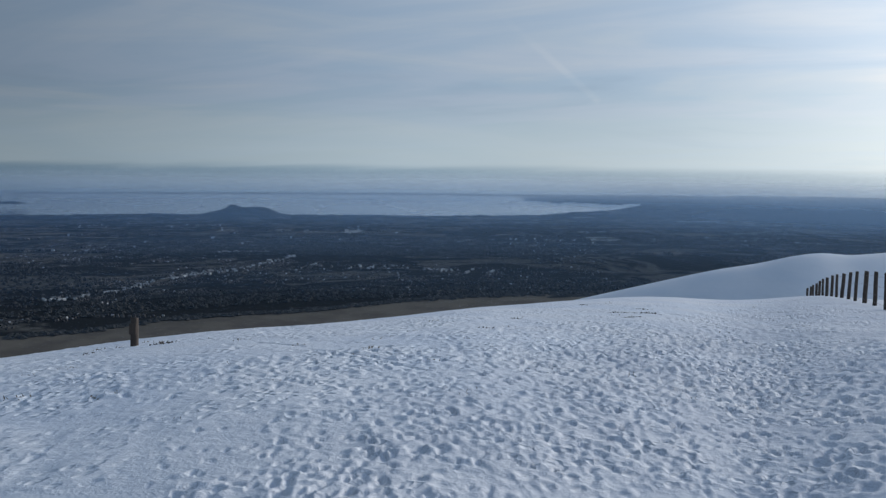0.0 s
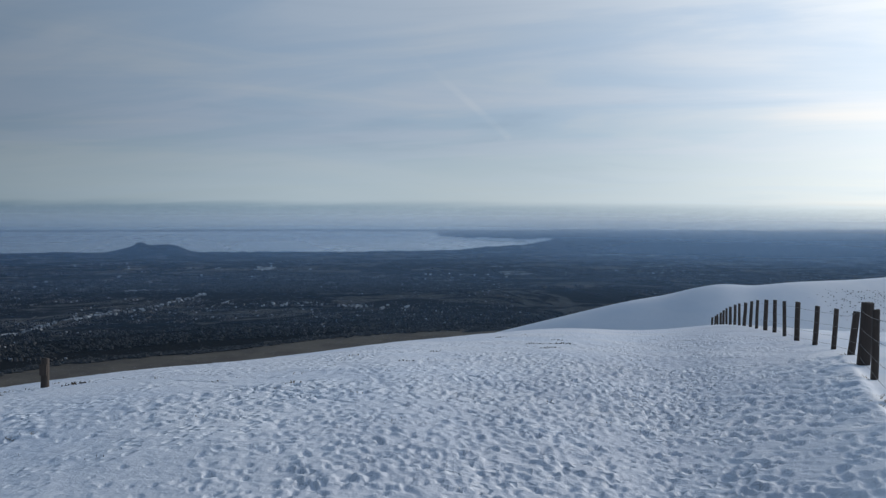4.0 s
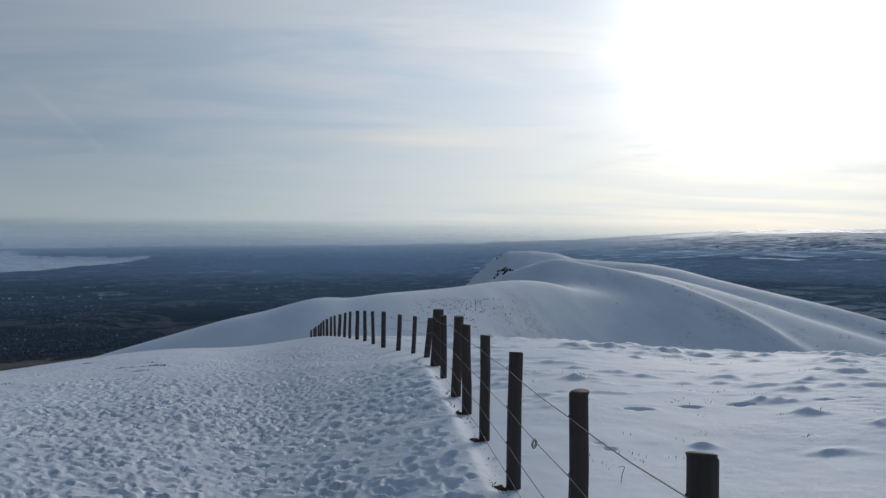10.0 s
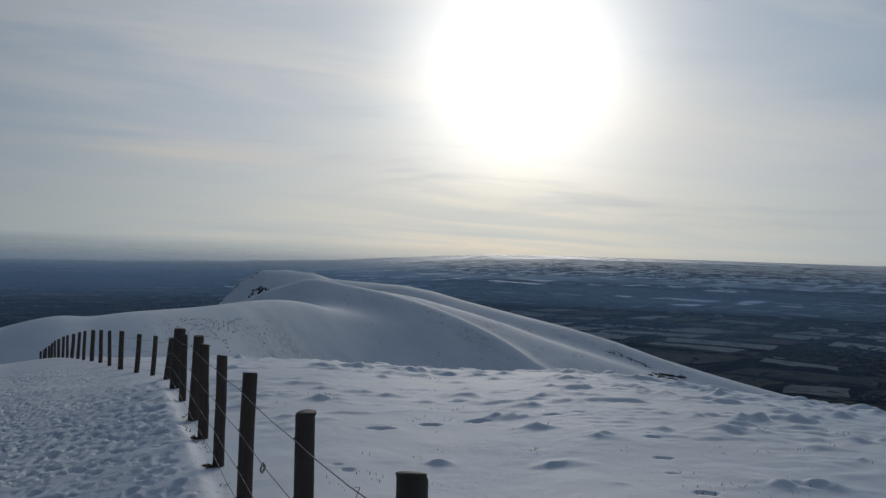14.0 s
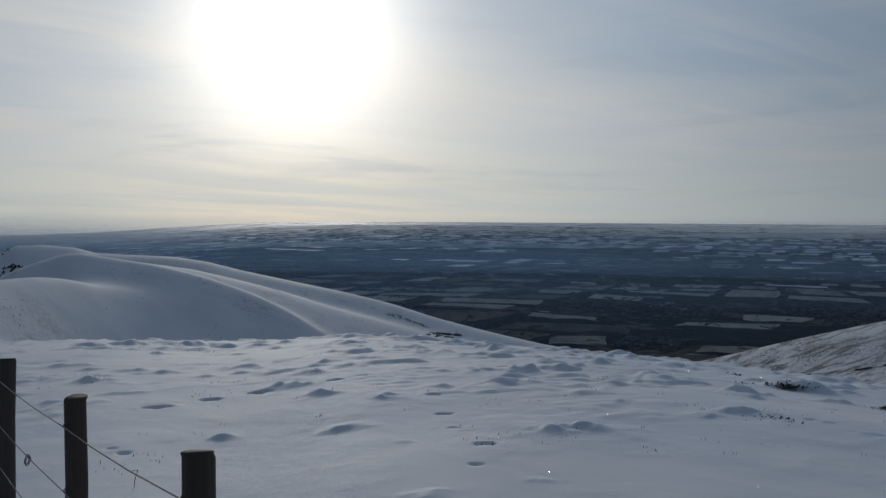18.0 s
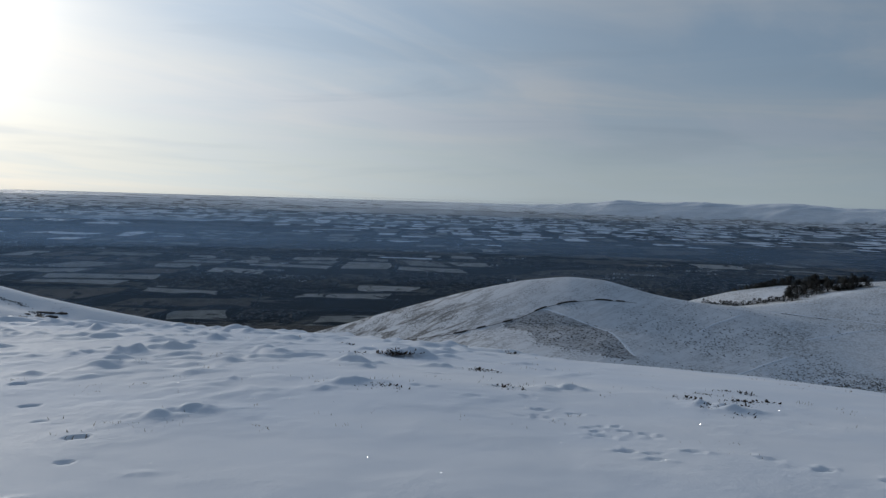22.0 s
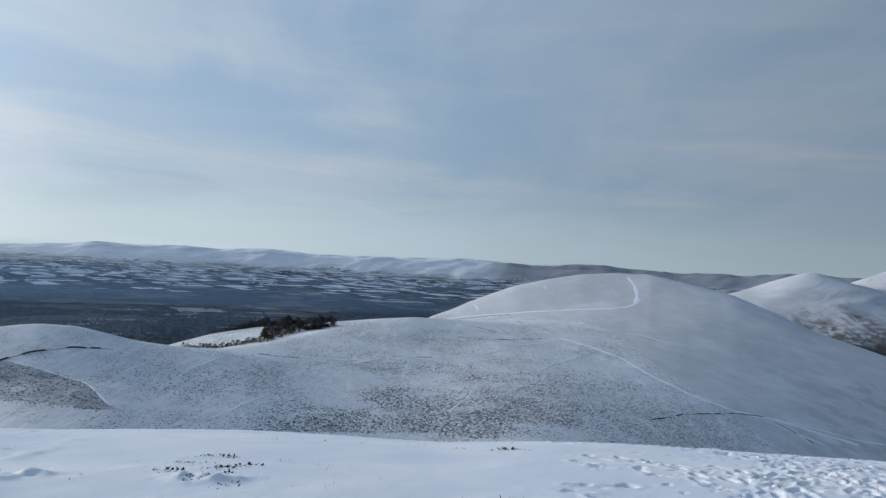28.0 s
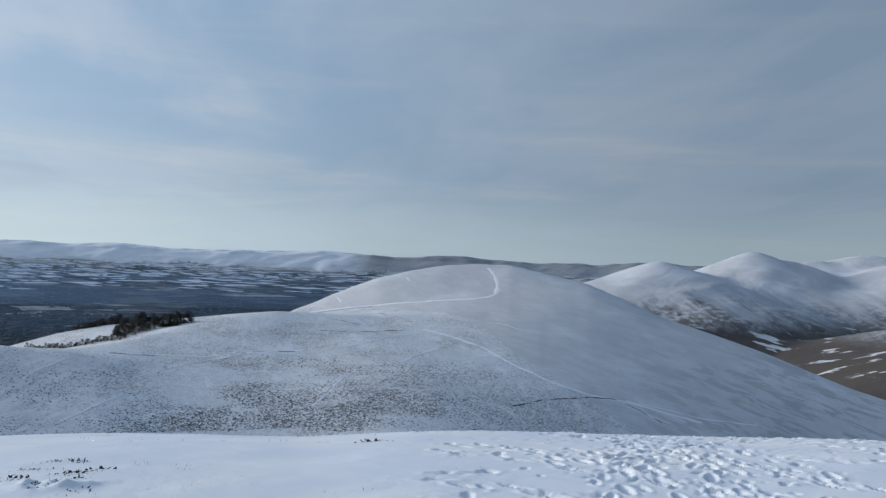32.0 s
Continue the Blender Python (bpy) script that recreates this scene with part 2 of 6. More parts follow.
def hill_snow(cover, seed, patch=0.012, speck=0.16, grey=0.0):
    """Snow over heather and grass; cover 0 all snow, 1 much heather showing."""
    def fill(g, s):
        p = g.vmap(g.add("ShaderNodeTexCoord").outputs["Object"], loc=(seed * 31.0, seed * 17.0, 0))
        broad = g.noise(p, patch, 5.0, 0.6, 0.4)
        tuft = g.noise(p, speck, 4.0, 0.75)
        clump = g.noise(p, speck * 0.25, 3.0, 0.6)
        tone = g.noise(p, 0.03, 4.0)
        region = g.step(broad, 0.60 - 0.30 * cover, 0.78 - 0.22 * cover, 0.45 if cover > 0.5 else 0.0, 1.0)
        k = g.math("MULTIPLY", region, g.math("MULTIPLY", g.step(tuft, 0.44, 0.56, 0.1, 1.0), g.step(clump, 0.30, 0.60, 0.45, 1.0)))
        drift = g.noise(g.vmap(p, (0.30, 1.0, 1.0), rot=(0, 0, 0.9)), patch * 5, 4.0, 0.6, 0.3)
        k = g.math("MULTIPLY", k, g.step(drift, 0.56, 0.66, 1.0, 0.25))
        dark = g.mix(g.step(tone, 0.4, 0.6), (0.11, 0.10, 0.085), (0.22, 0.19, 0.15))
        white = g.mix(g.step(tone, 0.3, 0.7), SNOW, (0.76, 0.80, 0.85))
        white = g.mix(g.math("MULTIPLY", g.step(broad, 0.25, 0.55, 0.35, 1.0), grey), white, (0.43, 0.44, 0.46))
        g.put(s, "Base Color", g.mix(g.math("MULTIPLY", k, min(0.95, 0.3 + 0.7 * cover)), white, dark))
        g.put(s, "Roughness", 0.75)
        g.put(s, "Specular IOR Level", 0.05)
        bump(g, s, g.math("ADD", tone, g.math("MULTIPLY", tuft, 0.7 * cover)), 0.35, 1.2)
    return fill


def peak_snow(g, s):
    """Snow high up, dark heather and scree showing lower down."""
    p = g.add("ShaderNodeTexCoord").outputs["Object"]
    broad = g.noise(p, 0.006, 5.0, 0.62, 0.5)
    tuft = g.noise(g.vmap(p, (1, 1, 0.5)), 0.05, 4.0, 0.65)
    sep = g.add("ShaderNodeSeparateXYZ", None, i0=p)
    z = sep.outputs[2]
    swing = g.math("ARCTAN2", sep.outputs[0], sep.outputs[1])
    # ribs of heather run slantwise down the slopes
    ribs = g.noise(g.add("ShaderNodeCombineXYZ", None, i0=g.math("ADD", g.math("MULTIPLY", swing, 60.0), g.math("MULTIPLY", z, 0.055)), i1=g.math("MULTIPLY", z, 0.008)).outputs[0], 1.0, 4.0, 0.6, 0.4)
    level = g.math("ADD", z, g.math("MULTIPLY", g.math("SUBTRACT", g.math("ADD", g.math("MULTIPLY", broad, 0.45), g.math("MULTIPLY", ribs, 0.55)), 0.5), 330.0))
    k = g.math("MULTIPLY", g.step(level, -138.0, -28.0, 1.0, 0.0), g.step(tuft, 0.36, 0.56, 0.30, 1.0))
    dark = g.mix(tuft, (0.03, 0.028, 0.027), (0.085, 0.068, 0.055))
    floor_ = g.mix(broad, (0.045, 0.036, 0.031), (0.10, 0.078, 0.062))
    # snow lies in long strips across the valley floor
    dist = g.add("ShaderNodeVectorMath", {"operation": "LENGTH"}, i0=p).outputs["Value"]
    across = g.add("ShaderNodeCombineXYZ", None, i0=g.math("MULTIPLY", dist, 0.03), i1=g.math("MULTIPLY", swing, 22.0)).outputs[0]
    strips = g.noise(across, 1.0, 4.0, 0.6)
    floor_ = g.mix(g.step(strips, 0.58, 0.63, 0.0, 0.75), floor_, SNOW)
    col = g.mix(g.math("MULTIPLY", k, 0.92), g.mix(g.step(broad, 0.35, 0.6), (0.64, 0.66, 0.70), (0.48, 0.50, 0.53)), dark)
    g.put(s, "Base Color", g.mix(g.step(z, -128.0, -92.0, 1.0, 0.0), col, floor_))
    g.put(s, "Roughness", 0.85)
    bump(g, s, broad, 0.25, 30.0)


def lowland_mat(g, s):
    """Woods, rough grazing and built-up ground between the fields. The uv map holds kilometres on the plan."""
    uv = g.add("ShaderNodeUVMap", {"uv_map": "plan"}).outputs[0]
    sep = g.add("ShaderNodeSeparateXYZ", None, i0=uv)
    far = g.add("ShaderNodeVectorMath", {"operation": "LENGTH"}, i0=uv).outputs["Value"]
    southern = g.step(g.math("DIVIDE", sep.outputs[0], g.math("MAXIMUM", far, 0.1)), -0.05, 0.35)
    region = g.noise(uv, 1.5, 5.0, 0.6, 0.8)
    fine = g.noise(uv, 26.0, 5.0, 0.75)
    wood = g.mix(fine, (0.013, 0.015, 0.015), (0.034, 0.032, 0.028))
    rough = g.mix(g.step(fine, 0.3, 0.7), (0.03, 0.029, 0.026), (0.17, 0.155, 0.13))
    col = g.mix(g.step(region, 0.50, 0.56, 0.0, 0.9), wood, rough)
    # old snow lies in strips on the rising southern ground
    high = g.math("MULTIPLY", southern, g.step(far, 11.0, 24.0, 0.0, 1.0))
    lie = g.noise(g.vmap(uv, (1.0, 1.0, 1.0), (4, 9, 0)), 0.55, 4.0, 0.6, 0.6)
    snowy = g.math("MULTIPLY", high, g.step(lie, 0.40, 0.45))
    col = g.mix(snowy, col, (0.78, 0.81, 0.85))
    g.put(s, "Base Color", col)
    # glazed old snow shines towards the low sun
    g.put(s, "Roughness", g.step(snowy, 0.0, 1.0, 0.8, 0.6))
    g.put(s, "Specular IOR Level", g.math("MULTIPLY", snowy, 0.22))


def field_mat(a, b, spec=0.0):
    """A field: each a tone of its own, with drifts and worn patches."""
    def fill(g, s):
        p = g.add("ShaderNodeTexCoord").outputs["Object"]
        r = g.add("ShaderNodeNewGeometry").outputs["Random Per Island"]
        n = g.noise(p, 0.02, 5.0, 0.65, 0.5)
        col = g.mix(g.math("ADD", g.math("MULTIPLY", r, 0.6), g.step(n, 0.35, 0.65, 0.0, 0.4), clamp=True), a, b)
        # rough corners, thickets and wet ground break the edges
        thicket = g.noise(g.vmap(p, loc=(40, 7, 0)), 0.014, 6.0, 0.7, 1.2)
        g.put(s, "Base Color", g.mix(g.step(thicket, 0.56, 0.61), col, (0.035, 0.033, 0.028)))
        g.put(s, "Roughness", 0.5 if spec else 0.75)
        g.put(s, "Specular IOR Level", spec)
    return fill


def far_hill_mat(g, s):
    """Uplands under snow with dark plantations low down; bare dark land to the east and on the far western hills,
    tinted blue for haze.
    """
    p = g.add("ShaderNodeTexCoord").outputs["Object"]
    spots = g.noise(g.vmap(p, (1.0, 1.0, 2.5)), 0.007, 5.0, 0.6, 0.3)
    sep = g.add("ShaderNodeSeparateXYZ", None, i0=p)
    swing = g.math("ARCTAN2", sep.outputs[0], sep.outputs[1])
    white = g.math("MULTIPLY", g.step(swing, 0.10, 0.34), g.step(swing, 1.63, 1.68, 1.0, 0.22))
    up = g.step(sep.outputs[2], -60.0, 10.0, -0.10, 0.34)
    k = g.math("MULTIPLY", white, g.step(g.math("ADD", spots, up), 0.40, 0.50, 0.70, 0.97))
    # first two colours lean to blue-grey: distance haze put into the land's colour
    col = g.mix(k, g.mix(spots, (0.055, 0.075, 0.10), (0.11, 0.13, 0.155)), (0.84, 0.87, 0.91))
    g.put(s, "Base Color", col)
    g.put(s, "Roughness", 0.9)


def moor_mat(g, s):
    p = g.add("ShaderNodeTexCoord").outputs["Object"]
    n = g.noise(p, 0.01, 5.0, 0.6)
    col = g.mix(g.step(n, 0.35, 0.65), (0.075, 0.058, 0.04), (0.125, 0.10, 0.068))
    g.put(s, "Base Color", col)
    g.put(s, "Roughness", 0.95)


def dark_hill_mat(g, s):
    p = g.add("ShaderNodeTexCoord").outputs["Object"]
    n = g.noise(p, 0.02, 5.0, 0.6)
    g.put(s, "Base Color", g.mix(n, (0.008, 0.009, 0.01), (0.03, 0.028, 0.024)))
    g.put(s, "Roughness", 0.95)


def water_mat(g, s):
    p = g.add("ShaderNodeTexCoord").outputs["Object"]
    g.put(s, "Base Color", (0.80, 0.81, 0.77, 1))
    g.put(s, "Metallic", 0.85)
    g.put(s, "Roughness", g.step(g.noise(g.vmap(p, (1, 1, 1)), 0.002, 3.0), 0.3, 0.7, 0.22, 0.36))


def wood_mat(g, s):
    p = g.add("ShaderNodeTexCoord").outputs["Object"]
    rand = g.add("ShaderNodeObjectInfo").outputs["Random"]
    grain = g.noise(g.vmap(p, (40, 40, 2.0)), 1.0, 5.0, 0.6, 0.4)
    blotch = g.noise(p, 5.0, 4.0)
    col = g.mix(grain, (0.036, 0.026, 0.021), (0.115, 0.086, 0.068))
    col = g.mix(g.math("MULTIPLY", g.step(blotch, 0.55, 0.75), 0.5), col, (0.12, 0.115, 0.09))
    col = g.mix(g.math("MULTIPLY", rand, 0.4), col, (0.06, 0.048, 0.042))
    g.put(s, "Base Color", col)
    g.put(s, "Roughness", 0.85)
    bump(g, s, grain, 0.6, 0.006)


def plain_mat(color, rough=0.8, metal=0.0, scale=8.0, vary=0.35):
    def fill(g, s):
        p = g.add("ShaderNodeTexCoord").outputs["Object"]
        n = g.noise(p, scale, 4.0)
        g.put(s, "Base Color", g.mix(n, tuple(c * (1 - vary) for c in color), tuple(min(1, c * (1 + vary)) for c in color)))
        g.put(s, "Roughness", rough)
        g.put(s, "Metallic", metal)
    return fill


def island_mat(a, b, rough=0.9, third=None):
    def fill(g, s):
        r = g.add("ShaderNodeNewGeometry").outputs["Random Per Island"]
        col = g.mix(r, a, b)
        if third:
            col = g.mix(g.step(r, 0.96, 0.965), col, third)
        g.put(s, "Base Color", col)
        g.put(s, "Roughness", rough)
    return fill


M_SNOW = material("trodden_snow", snow_near)
M_HILL = material("hill_snow", hill_snow(0.30, 1, 0.012, 0.35, 0.06))
M_HEATH = material("heather_snow", hill_snow(0.62, 2, 0.014, 0.6, 0.12))
def raked_snow(lean, thin, bearings, rises, cover, speckle, grey):
    """Thin snow with long streaks of heather and grass raked slantwise over a slope, between two bearings and two height angles."""
    def fill(g, s):
        p = g.add("ShaderNodeTexCoord").outputs["Object"]
        sep = g.add("ShaderNodeSeparateXYZ", None, i0=p)
        flat = g.math("SQRT", g.math("ADD", g.math("MULTIPLY", sep.outputs[0], sep.outputs[0]), g.math("MULTIPLY", sep.outputs[1], sep.outputs[1])))
        a = g.math("MULTIPLY", g.math("ARCTAN2", sep.outputs[0], sep.outputs[1]), 57.3)
        rise = g.math("MULTIPLY", g.math("DIVIDE", sep.outputs[2], flat), 57.3)
        c, w = math.cos(lean), math.sin(lean)
        along = g.math("ADD", g.math("MULTIPLY", a, c), g.math("MULTIPLY", rise, w))
        across = g.math("SUBTRACT", g.math("MULTIPLY", rise, c), g.math("MULTIPLY", a, w))
        rake = g.add("ShaderNodeCombineXYZ", None, i0=g.math("MULTIPLY", along, 0.15 * thin), i1=g.math("MULTIPLY", across, thin)).outputs[0]
        streaks = g.noise(rake, 1.0, 6.0, 0.68, 0.5)
        tuft = g.noise(p, 0.6, 4.0, 0.75)
        clump = g.noise(p, 0.05, 4.0, 0.6)
        broad = g.noise(p, 0.008, 5.0, 0.6, 0.4)
        where = g.math("MULTIPLY", g.step(a, bearings[0], bearings[1], 1.0, 0.12), g.step(rise, rises[0], rises[1], 1.0, 0.12))
        k = g.math("MULTIPLY", g.step(streaks, 0.485, 0.575), g.math("MULTIPLY", g.math("MULTIPLY", where, cover), g.step(tuft, 0.35, 0.55, 0.35, 1.0)))
        k = g.math("MAXIMUM", k, g.math("MULTIPLY", g.math("MULTIPLY", g.step(tuft, 0.50, 0.60), g.step(clump, 0.40, 0.60)), speckle))
        white = g.mix(clump, SNOW, (0.70, 0.72, 0.75))
        white = g.mix(g.math("MULTIPLY", g.step(broad, 0.25, 0.55, 0.35, 1.0), grey), white, (0.43, 0.44, 0.46))
        white = g.mix(g.math("MULTIPLY", g.step(streaks, 0.36, 0.62, 0.0, 1.0), 0.20), white, (0.45, 0.45, 0.46))
        g.put(s, "Base Color", g.mix(k, white, g.mix(tuft, (0.07, 0.063, 0.058), (0.19, 0.175, 0.16))))
        g.put(s, "Roughness", 0.8)
        g.put(s, "Specular IOR Level", 0.05)
        bump(g, s, g.math("ADD", streaks, g.math("MULTIPLY", tuft, 0.5)), 0.3, 1.0)
    return fill


M_DOME = material("raked_heather_snow", raked_snow(0.444, 3.6, (57.5, 65.0), (-4.0, -3.0), 0.9, 0.55, 0.05))
M_PEAK = material("peak_snow", peak_snow)
M_WHITE = material("dusted_snow", raked_snow(-0.30, 2.6, (124.0, 108.0), (-6.4, -3.6), 0.36, 0.16, 0.50))
M_BURN = material("heather_block", hill_snow(0.62, 5, 0.01, 0.6, 0.75))
M_LOW = material("farmland", lowland_mat)
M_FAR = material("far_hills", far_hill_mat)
M_MOOR = material("moor_grass", moor_mat)
M_CRAG = material("dark_hill", dark_hill_mat)
M_SEA = material("sea", water_mat)
M_WOOD = material("post_wood", wood_mat)
M_WIRE = material("fence_wire", plain_mat((0.16, 0.15, 0.14), 0.5, 0.8))
M_GRASS = material("dead_grass", plain_mat((0.22, 0.15, 0.07), 0.9, 0, 30))
M_HEATHER = material("heather_stems", plain_mat((0.05, 0.035, 0.025), 0.9, 0, 30))
M_ROCK = material("dark_rock", plain_mat((0.06, 0.052, 0.048), 0.9, 0, 0.4, 0.5))
M_TREE = material("conifer_green", plain_mat((0.013, 0.017, 0.014), 0.95, 0, 0.3, 0.5))
M_BARK = material("bark", plain_mat((0.06, 0.05, 0.04), 0.9, 0, 1.0))
M_WOODS = material("far_woods", island_mat((0.014, 0.016, 0.015), (0.034, 0.032, 0.028)))
M_TOWN = material("town_walls", island_mat((0.025, 0.025, 0.027), (0.13, 0.12, 0.11), 0.95, (0.40, 0.40, 0.40)))
M_STREET = material("pale_walls", island_mat((0.10, 0.10, 0.10), (0.62, 0.61, 0.58), 0.9))
M_F_SNOW = material("snowy_field", field_mat((0.60, 0.63, 0.67), (0.84, 0.87, 0.91), 0.3))
M_F_GRASS = material("frosted_field", field_mat((0.16, 0.155, 0.13), (0.39, 0.38, 0.355)))
M_F_PLOUGH = material("ploughed_field", field_mat((0.07, 0.06, 0.048), (0.16, 0.135, 0.105)))
M_TRACK = material("snow_track", plain_mat((0.80, 0.83, 0.88), 0.8, 0, 0.2, 0.04))
M_WALL = material("drystone", plain_mat((0.07, 0.062, 0.055), 0.95, 0, 0.5, 0.4))
M_ICE = material("ice", plain_mat((0.85, 0.87, 0.9), 0.12, 1.0, 8.0, 0.02))
M_TURF = material("bare_turf", plain_mat((0.055, 0.038, 0.02), 0.95, 0, 25, 0.5))
M_SPRIG = material("hill_heather", island_mat((0.075, 0.072, 0.068), (0.27, 0.258, 0.245)))

# ---- the lie of the land, round the summit (bearing in degrees clockwise from +y, distance in metres) ----
def table(text):
    a = np.array([[float(v) for v in q.split(",")] for q in text.split()])
    return a[:, 0], a[:, 1]


def smooth_at(az, text, soft=0.35, falls=False):
    """A table of bearing and value, read with rounded corners; past its ends a crest runs down."""
    x, y = table(text)
    if falls:
        x, y = np.concatenate([[-400], [x[0] - 40], x, [x[-1] + 40], [400]]), np.concatenate([[-70], [-60], y, [-60], [-70]])
    steps = np.linspace(-2.0, 2.0, 17)
    weights = np.exp(-0.5 * (steps / 0.9) ** 2)
    out = 0
    for k, w in zip(steps, weights / weights.sum()):
        out = out + w * np.interp(az + k * soft, x, y)
    return out


BROW = "-180,-9 -120,-10 -70,-11.4 -54,-10.9 -47,-10.4 -41,-10.05 -35.6,-9.8 -31,-9.4 -26.6,-8.85 -22,-8.5 -17,-7.95 -13.5,-7.72 -10.5,-7.88 -7.3,-7.6 -4.6,-7.08 -2.4,-7.2 3,-7.3 7,-7.4 11,-7.45 16,-7.75 20,-7.95 24,-7.9 28,-7.68 33,-7.9 38,-8.2 43,-8.5 49,-8.8 53,-9 57,-9.3 62,-9.75 66,-10.1 71,-10.2 78,-10.3 85,-10.45 91,-10.55 97,-10.2 103,-10 110,-9.8 117,-9.45 124,-8.8 131,-8.3 150,-8.5 180,-9"
REACH = "-180,18 -60,17 -40,17 -30,19 -22,26 -14,36 -4,44 0,34 6,28 20,24 32,20.5 50,18 62,16 90,14.5 130,15 180,18"
FALL = 380.0

# name, crest bearing and height angle, crest distance, slope towards the summit, slope beyond, rounding
RIDGES = [
    ("knoll", "-60,-26 -35,-14 -24,-9.7 -17,-7.85 -13.4,-6.88 -9.8,-5.92 -7.6,-5.53 -5.4,-4.87 -3.7,-4.58 -2.7,-4.8 -0.1,-4.42 3.3,-4.15 5.1,-3.93 7,-3.63 8.6,-3.48 10.2,-3.55 11.5,-3.8 12.8,-4.2 15,-5.2 19,-7.5 25,-12 40,-30",
     "-60,380 -17,380 -5,420 0,450 5,510 8.6,590 12.1,650 16,690 24,735 40,760", 0.36, 0.30, 22.0),
    ("spur", "-10,-12 0,-7 5,-4.6 8,-3 11,-1.98 13.8,-2.5 16,-2.86 18.9,-3.65 21.2,-4.5 22.7,-5.15 24.6,-6.2 25.7,-7 26.8,-7.67 30,-10 36,-14 50,-24",
     "-10,740 30,760 50,760", 0.36, 0.20, 14.0),
    ("shoulder", "0,-12 8,-4.5 14,-2.55 18,-3.15 21,-3.9 24,-4.75 27,-5.75 30,-6.6 33,-7.4 36,-8.2 40,-9.6 55,-18",
     "0,900 30,880 55,850", 0.16, 0.16, 30.0),
    ("craghill", "-10,-16 0,-9 3.5,-6 5.4,-3.7 6.1,-2.9 6.7,-2.3 8,-1.63 9.4,-1.59 11.2,-1.75 12.3,-2.08 13.7,-2.18 17,-2.36 18.9,-2.67 21.1,-3.25 24.9,-4.1 27.8,-4.71 30.8,-5.47 33.7,-6.39 36.5,-7.1 38.2,-7.5 40.6,-8 43.9,-8.5 50,-10.4 60,-15",
     "-10,1150 8,1150 20,1080 35,960 44,900 60,900", 0.26, 0.30, 30.0),
    ("dome", "40,-15 46,-10.6 49.6,-8.9 52.9,-8.0 55,-7.35 57.4,-6.65 60.4,-5.78 63.8,-5 66.8,-4.63 69.0,-4.77 72,-5.5 75,-6.1 77.2,-6.4 80,-7.2 86,-9.4 95,-13 110,-20",
     "40,620 66,660 110,700", 0.085, 0.25, 26.0),
    ("copse", "66,-9 70,-7.2 72.5,-6.4 74.45,-5.78 77,-5.04 79.3,-4.62 80.5,-4.5 82,-4.4 84.6,-4.15 87,-4.05 90,-4.1 95,-4.6 102,-7",
     "66,930 102,930", 0.15, 0.25, 24.0),
    ("heath", "60,-16 68,-10 72,-7.6 75,-6.6 77.2,-6.2 80.9,-5.44 86,-4.4 89.6,-3.75 92,-3.65 95,-3.6 98,-3.6 101,-3.7 105,-4.1 110,-5.0 115,-6.3 120,-8 127,-10.3 135,-14",
     "60,640 72,665 79,740 85,860 91,945 103,960 135,960", 0.09, 0.12, 30.0),
    ("whitehill", "76,-16 84,-9 88,-5.2 90.8,-3.5 93,-2.4 96.3,-1.05 98.1,-0.6 100.6,-0.13 102.8,0.04 104.8,0.05 107.1,-0.42 109.8,-0.98 112.2,-1.9 114.6,-2.95 117.1,-3.65 120.7,-4.75 125.4,-6.5 127.4,-7 135,-9.5 150,-14",
     "76,1150 103,1200 120,1050 150,900", 0.19, 0.28, 40.0),
    ("valley", "112,-9 116,-5.8 118,-4.9 120.3,-4.45 123,-3.85 127,-2.95 131,-2.3 140,-1.8 150,-2.2 165,-5",
     "112,1950 165,1950", 0.13, 0.5, 30.0),
    ("peaks", "96,-8 102,-5 106,-3.2 109,-2.2 112,-1.3 118,-0.9 124,-0.6 130,-0.4 145,-0.5 165,-1.2 180,-2.5",
     "96,2600 180,2700", 0.27, 0.3, 60.0),
    ("oldvolcano", "-50,-3.5 -46.7,-3.0 -46.4,-2.86 -46,-2.72 -44.1,-2.8 -43.2,-2.86 -42.75,-2.78 -41.8,-2.57 -41.3,-2.42 -41.05,-2.2 -40.7,-2.2 -40.35,-2.38 -39.2,-2.33 -38.6,-2.44 -37.9,-2.76 -36.7,-2.92 -35.2,-3.06 -33,-3.4 -30,-4.2",
     "-60,4121 0,4121", 0.9, 0.6, 3.0),
    ("farhills", "-180,-1 -60,-4 -25,-4 -23.5,-1.7 -20,-1.5 -16,-1.36 -7.6,-1.32 0,-1.25 6.8,-1.06 13.5,-0.8 16,-1.0 23,-1.1 50,-1.1 55,-0.6 60,-0.2 66,0 68,0.15 70,0.42 72,0.28 75,0.36 77,0.28 80,0.5 83,0.24 86,0.3 90,0.38 93,0.5 96,0.3 98,0.25 101,0.5 105,0.25 107,0.2 109.3,0.32 110.2,0.18 113,0.5 120,0.3 130,0 180,-1",
     "-180,4780 180,4780", 0.12, 0.3, 34.0),
]
# bearing, height angle, distance, steepness and spread of the single summits in the western range
SUMMITS = [(110.9, -0.75, 2250, 0.28, 30), (114.3, 0.64, 2300, 0.37, 30), (116.6, 0.05, 2500, 0.34, 30), (119.9, 1.42, 2700, 0.47, 30), (121.6, 0.95, 2750, 0.38, 40),
           (123.6, 0.98, 3000, 0.33, 40), (126.2, 1.40, 3100, 0.33, 50), (130.5, 1.7, 2900, 0.35, 50), (137, 1.0, 2700, 0.34, 60)]
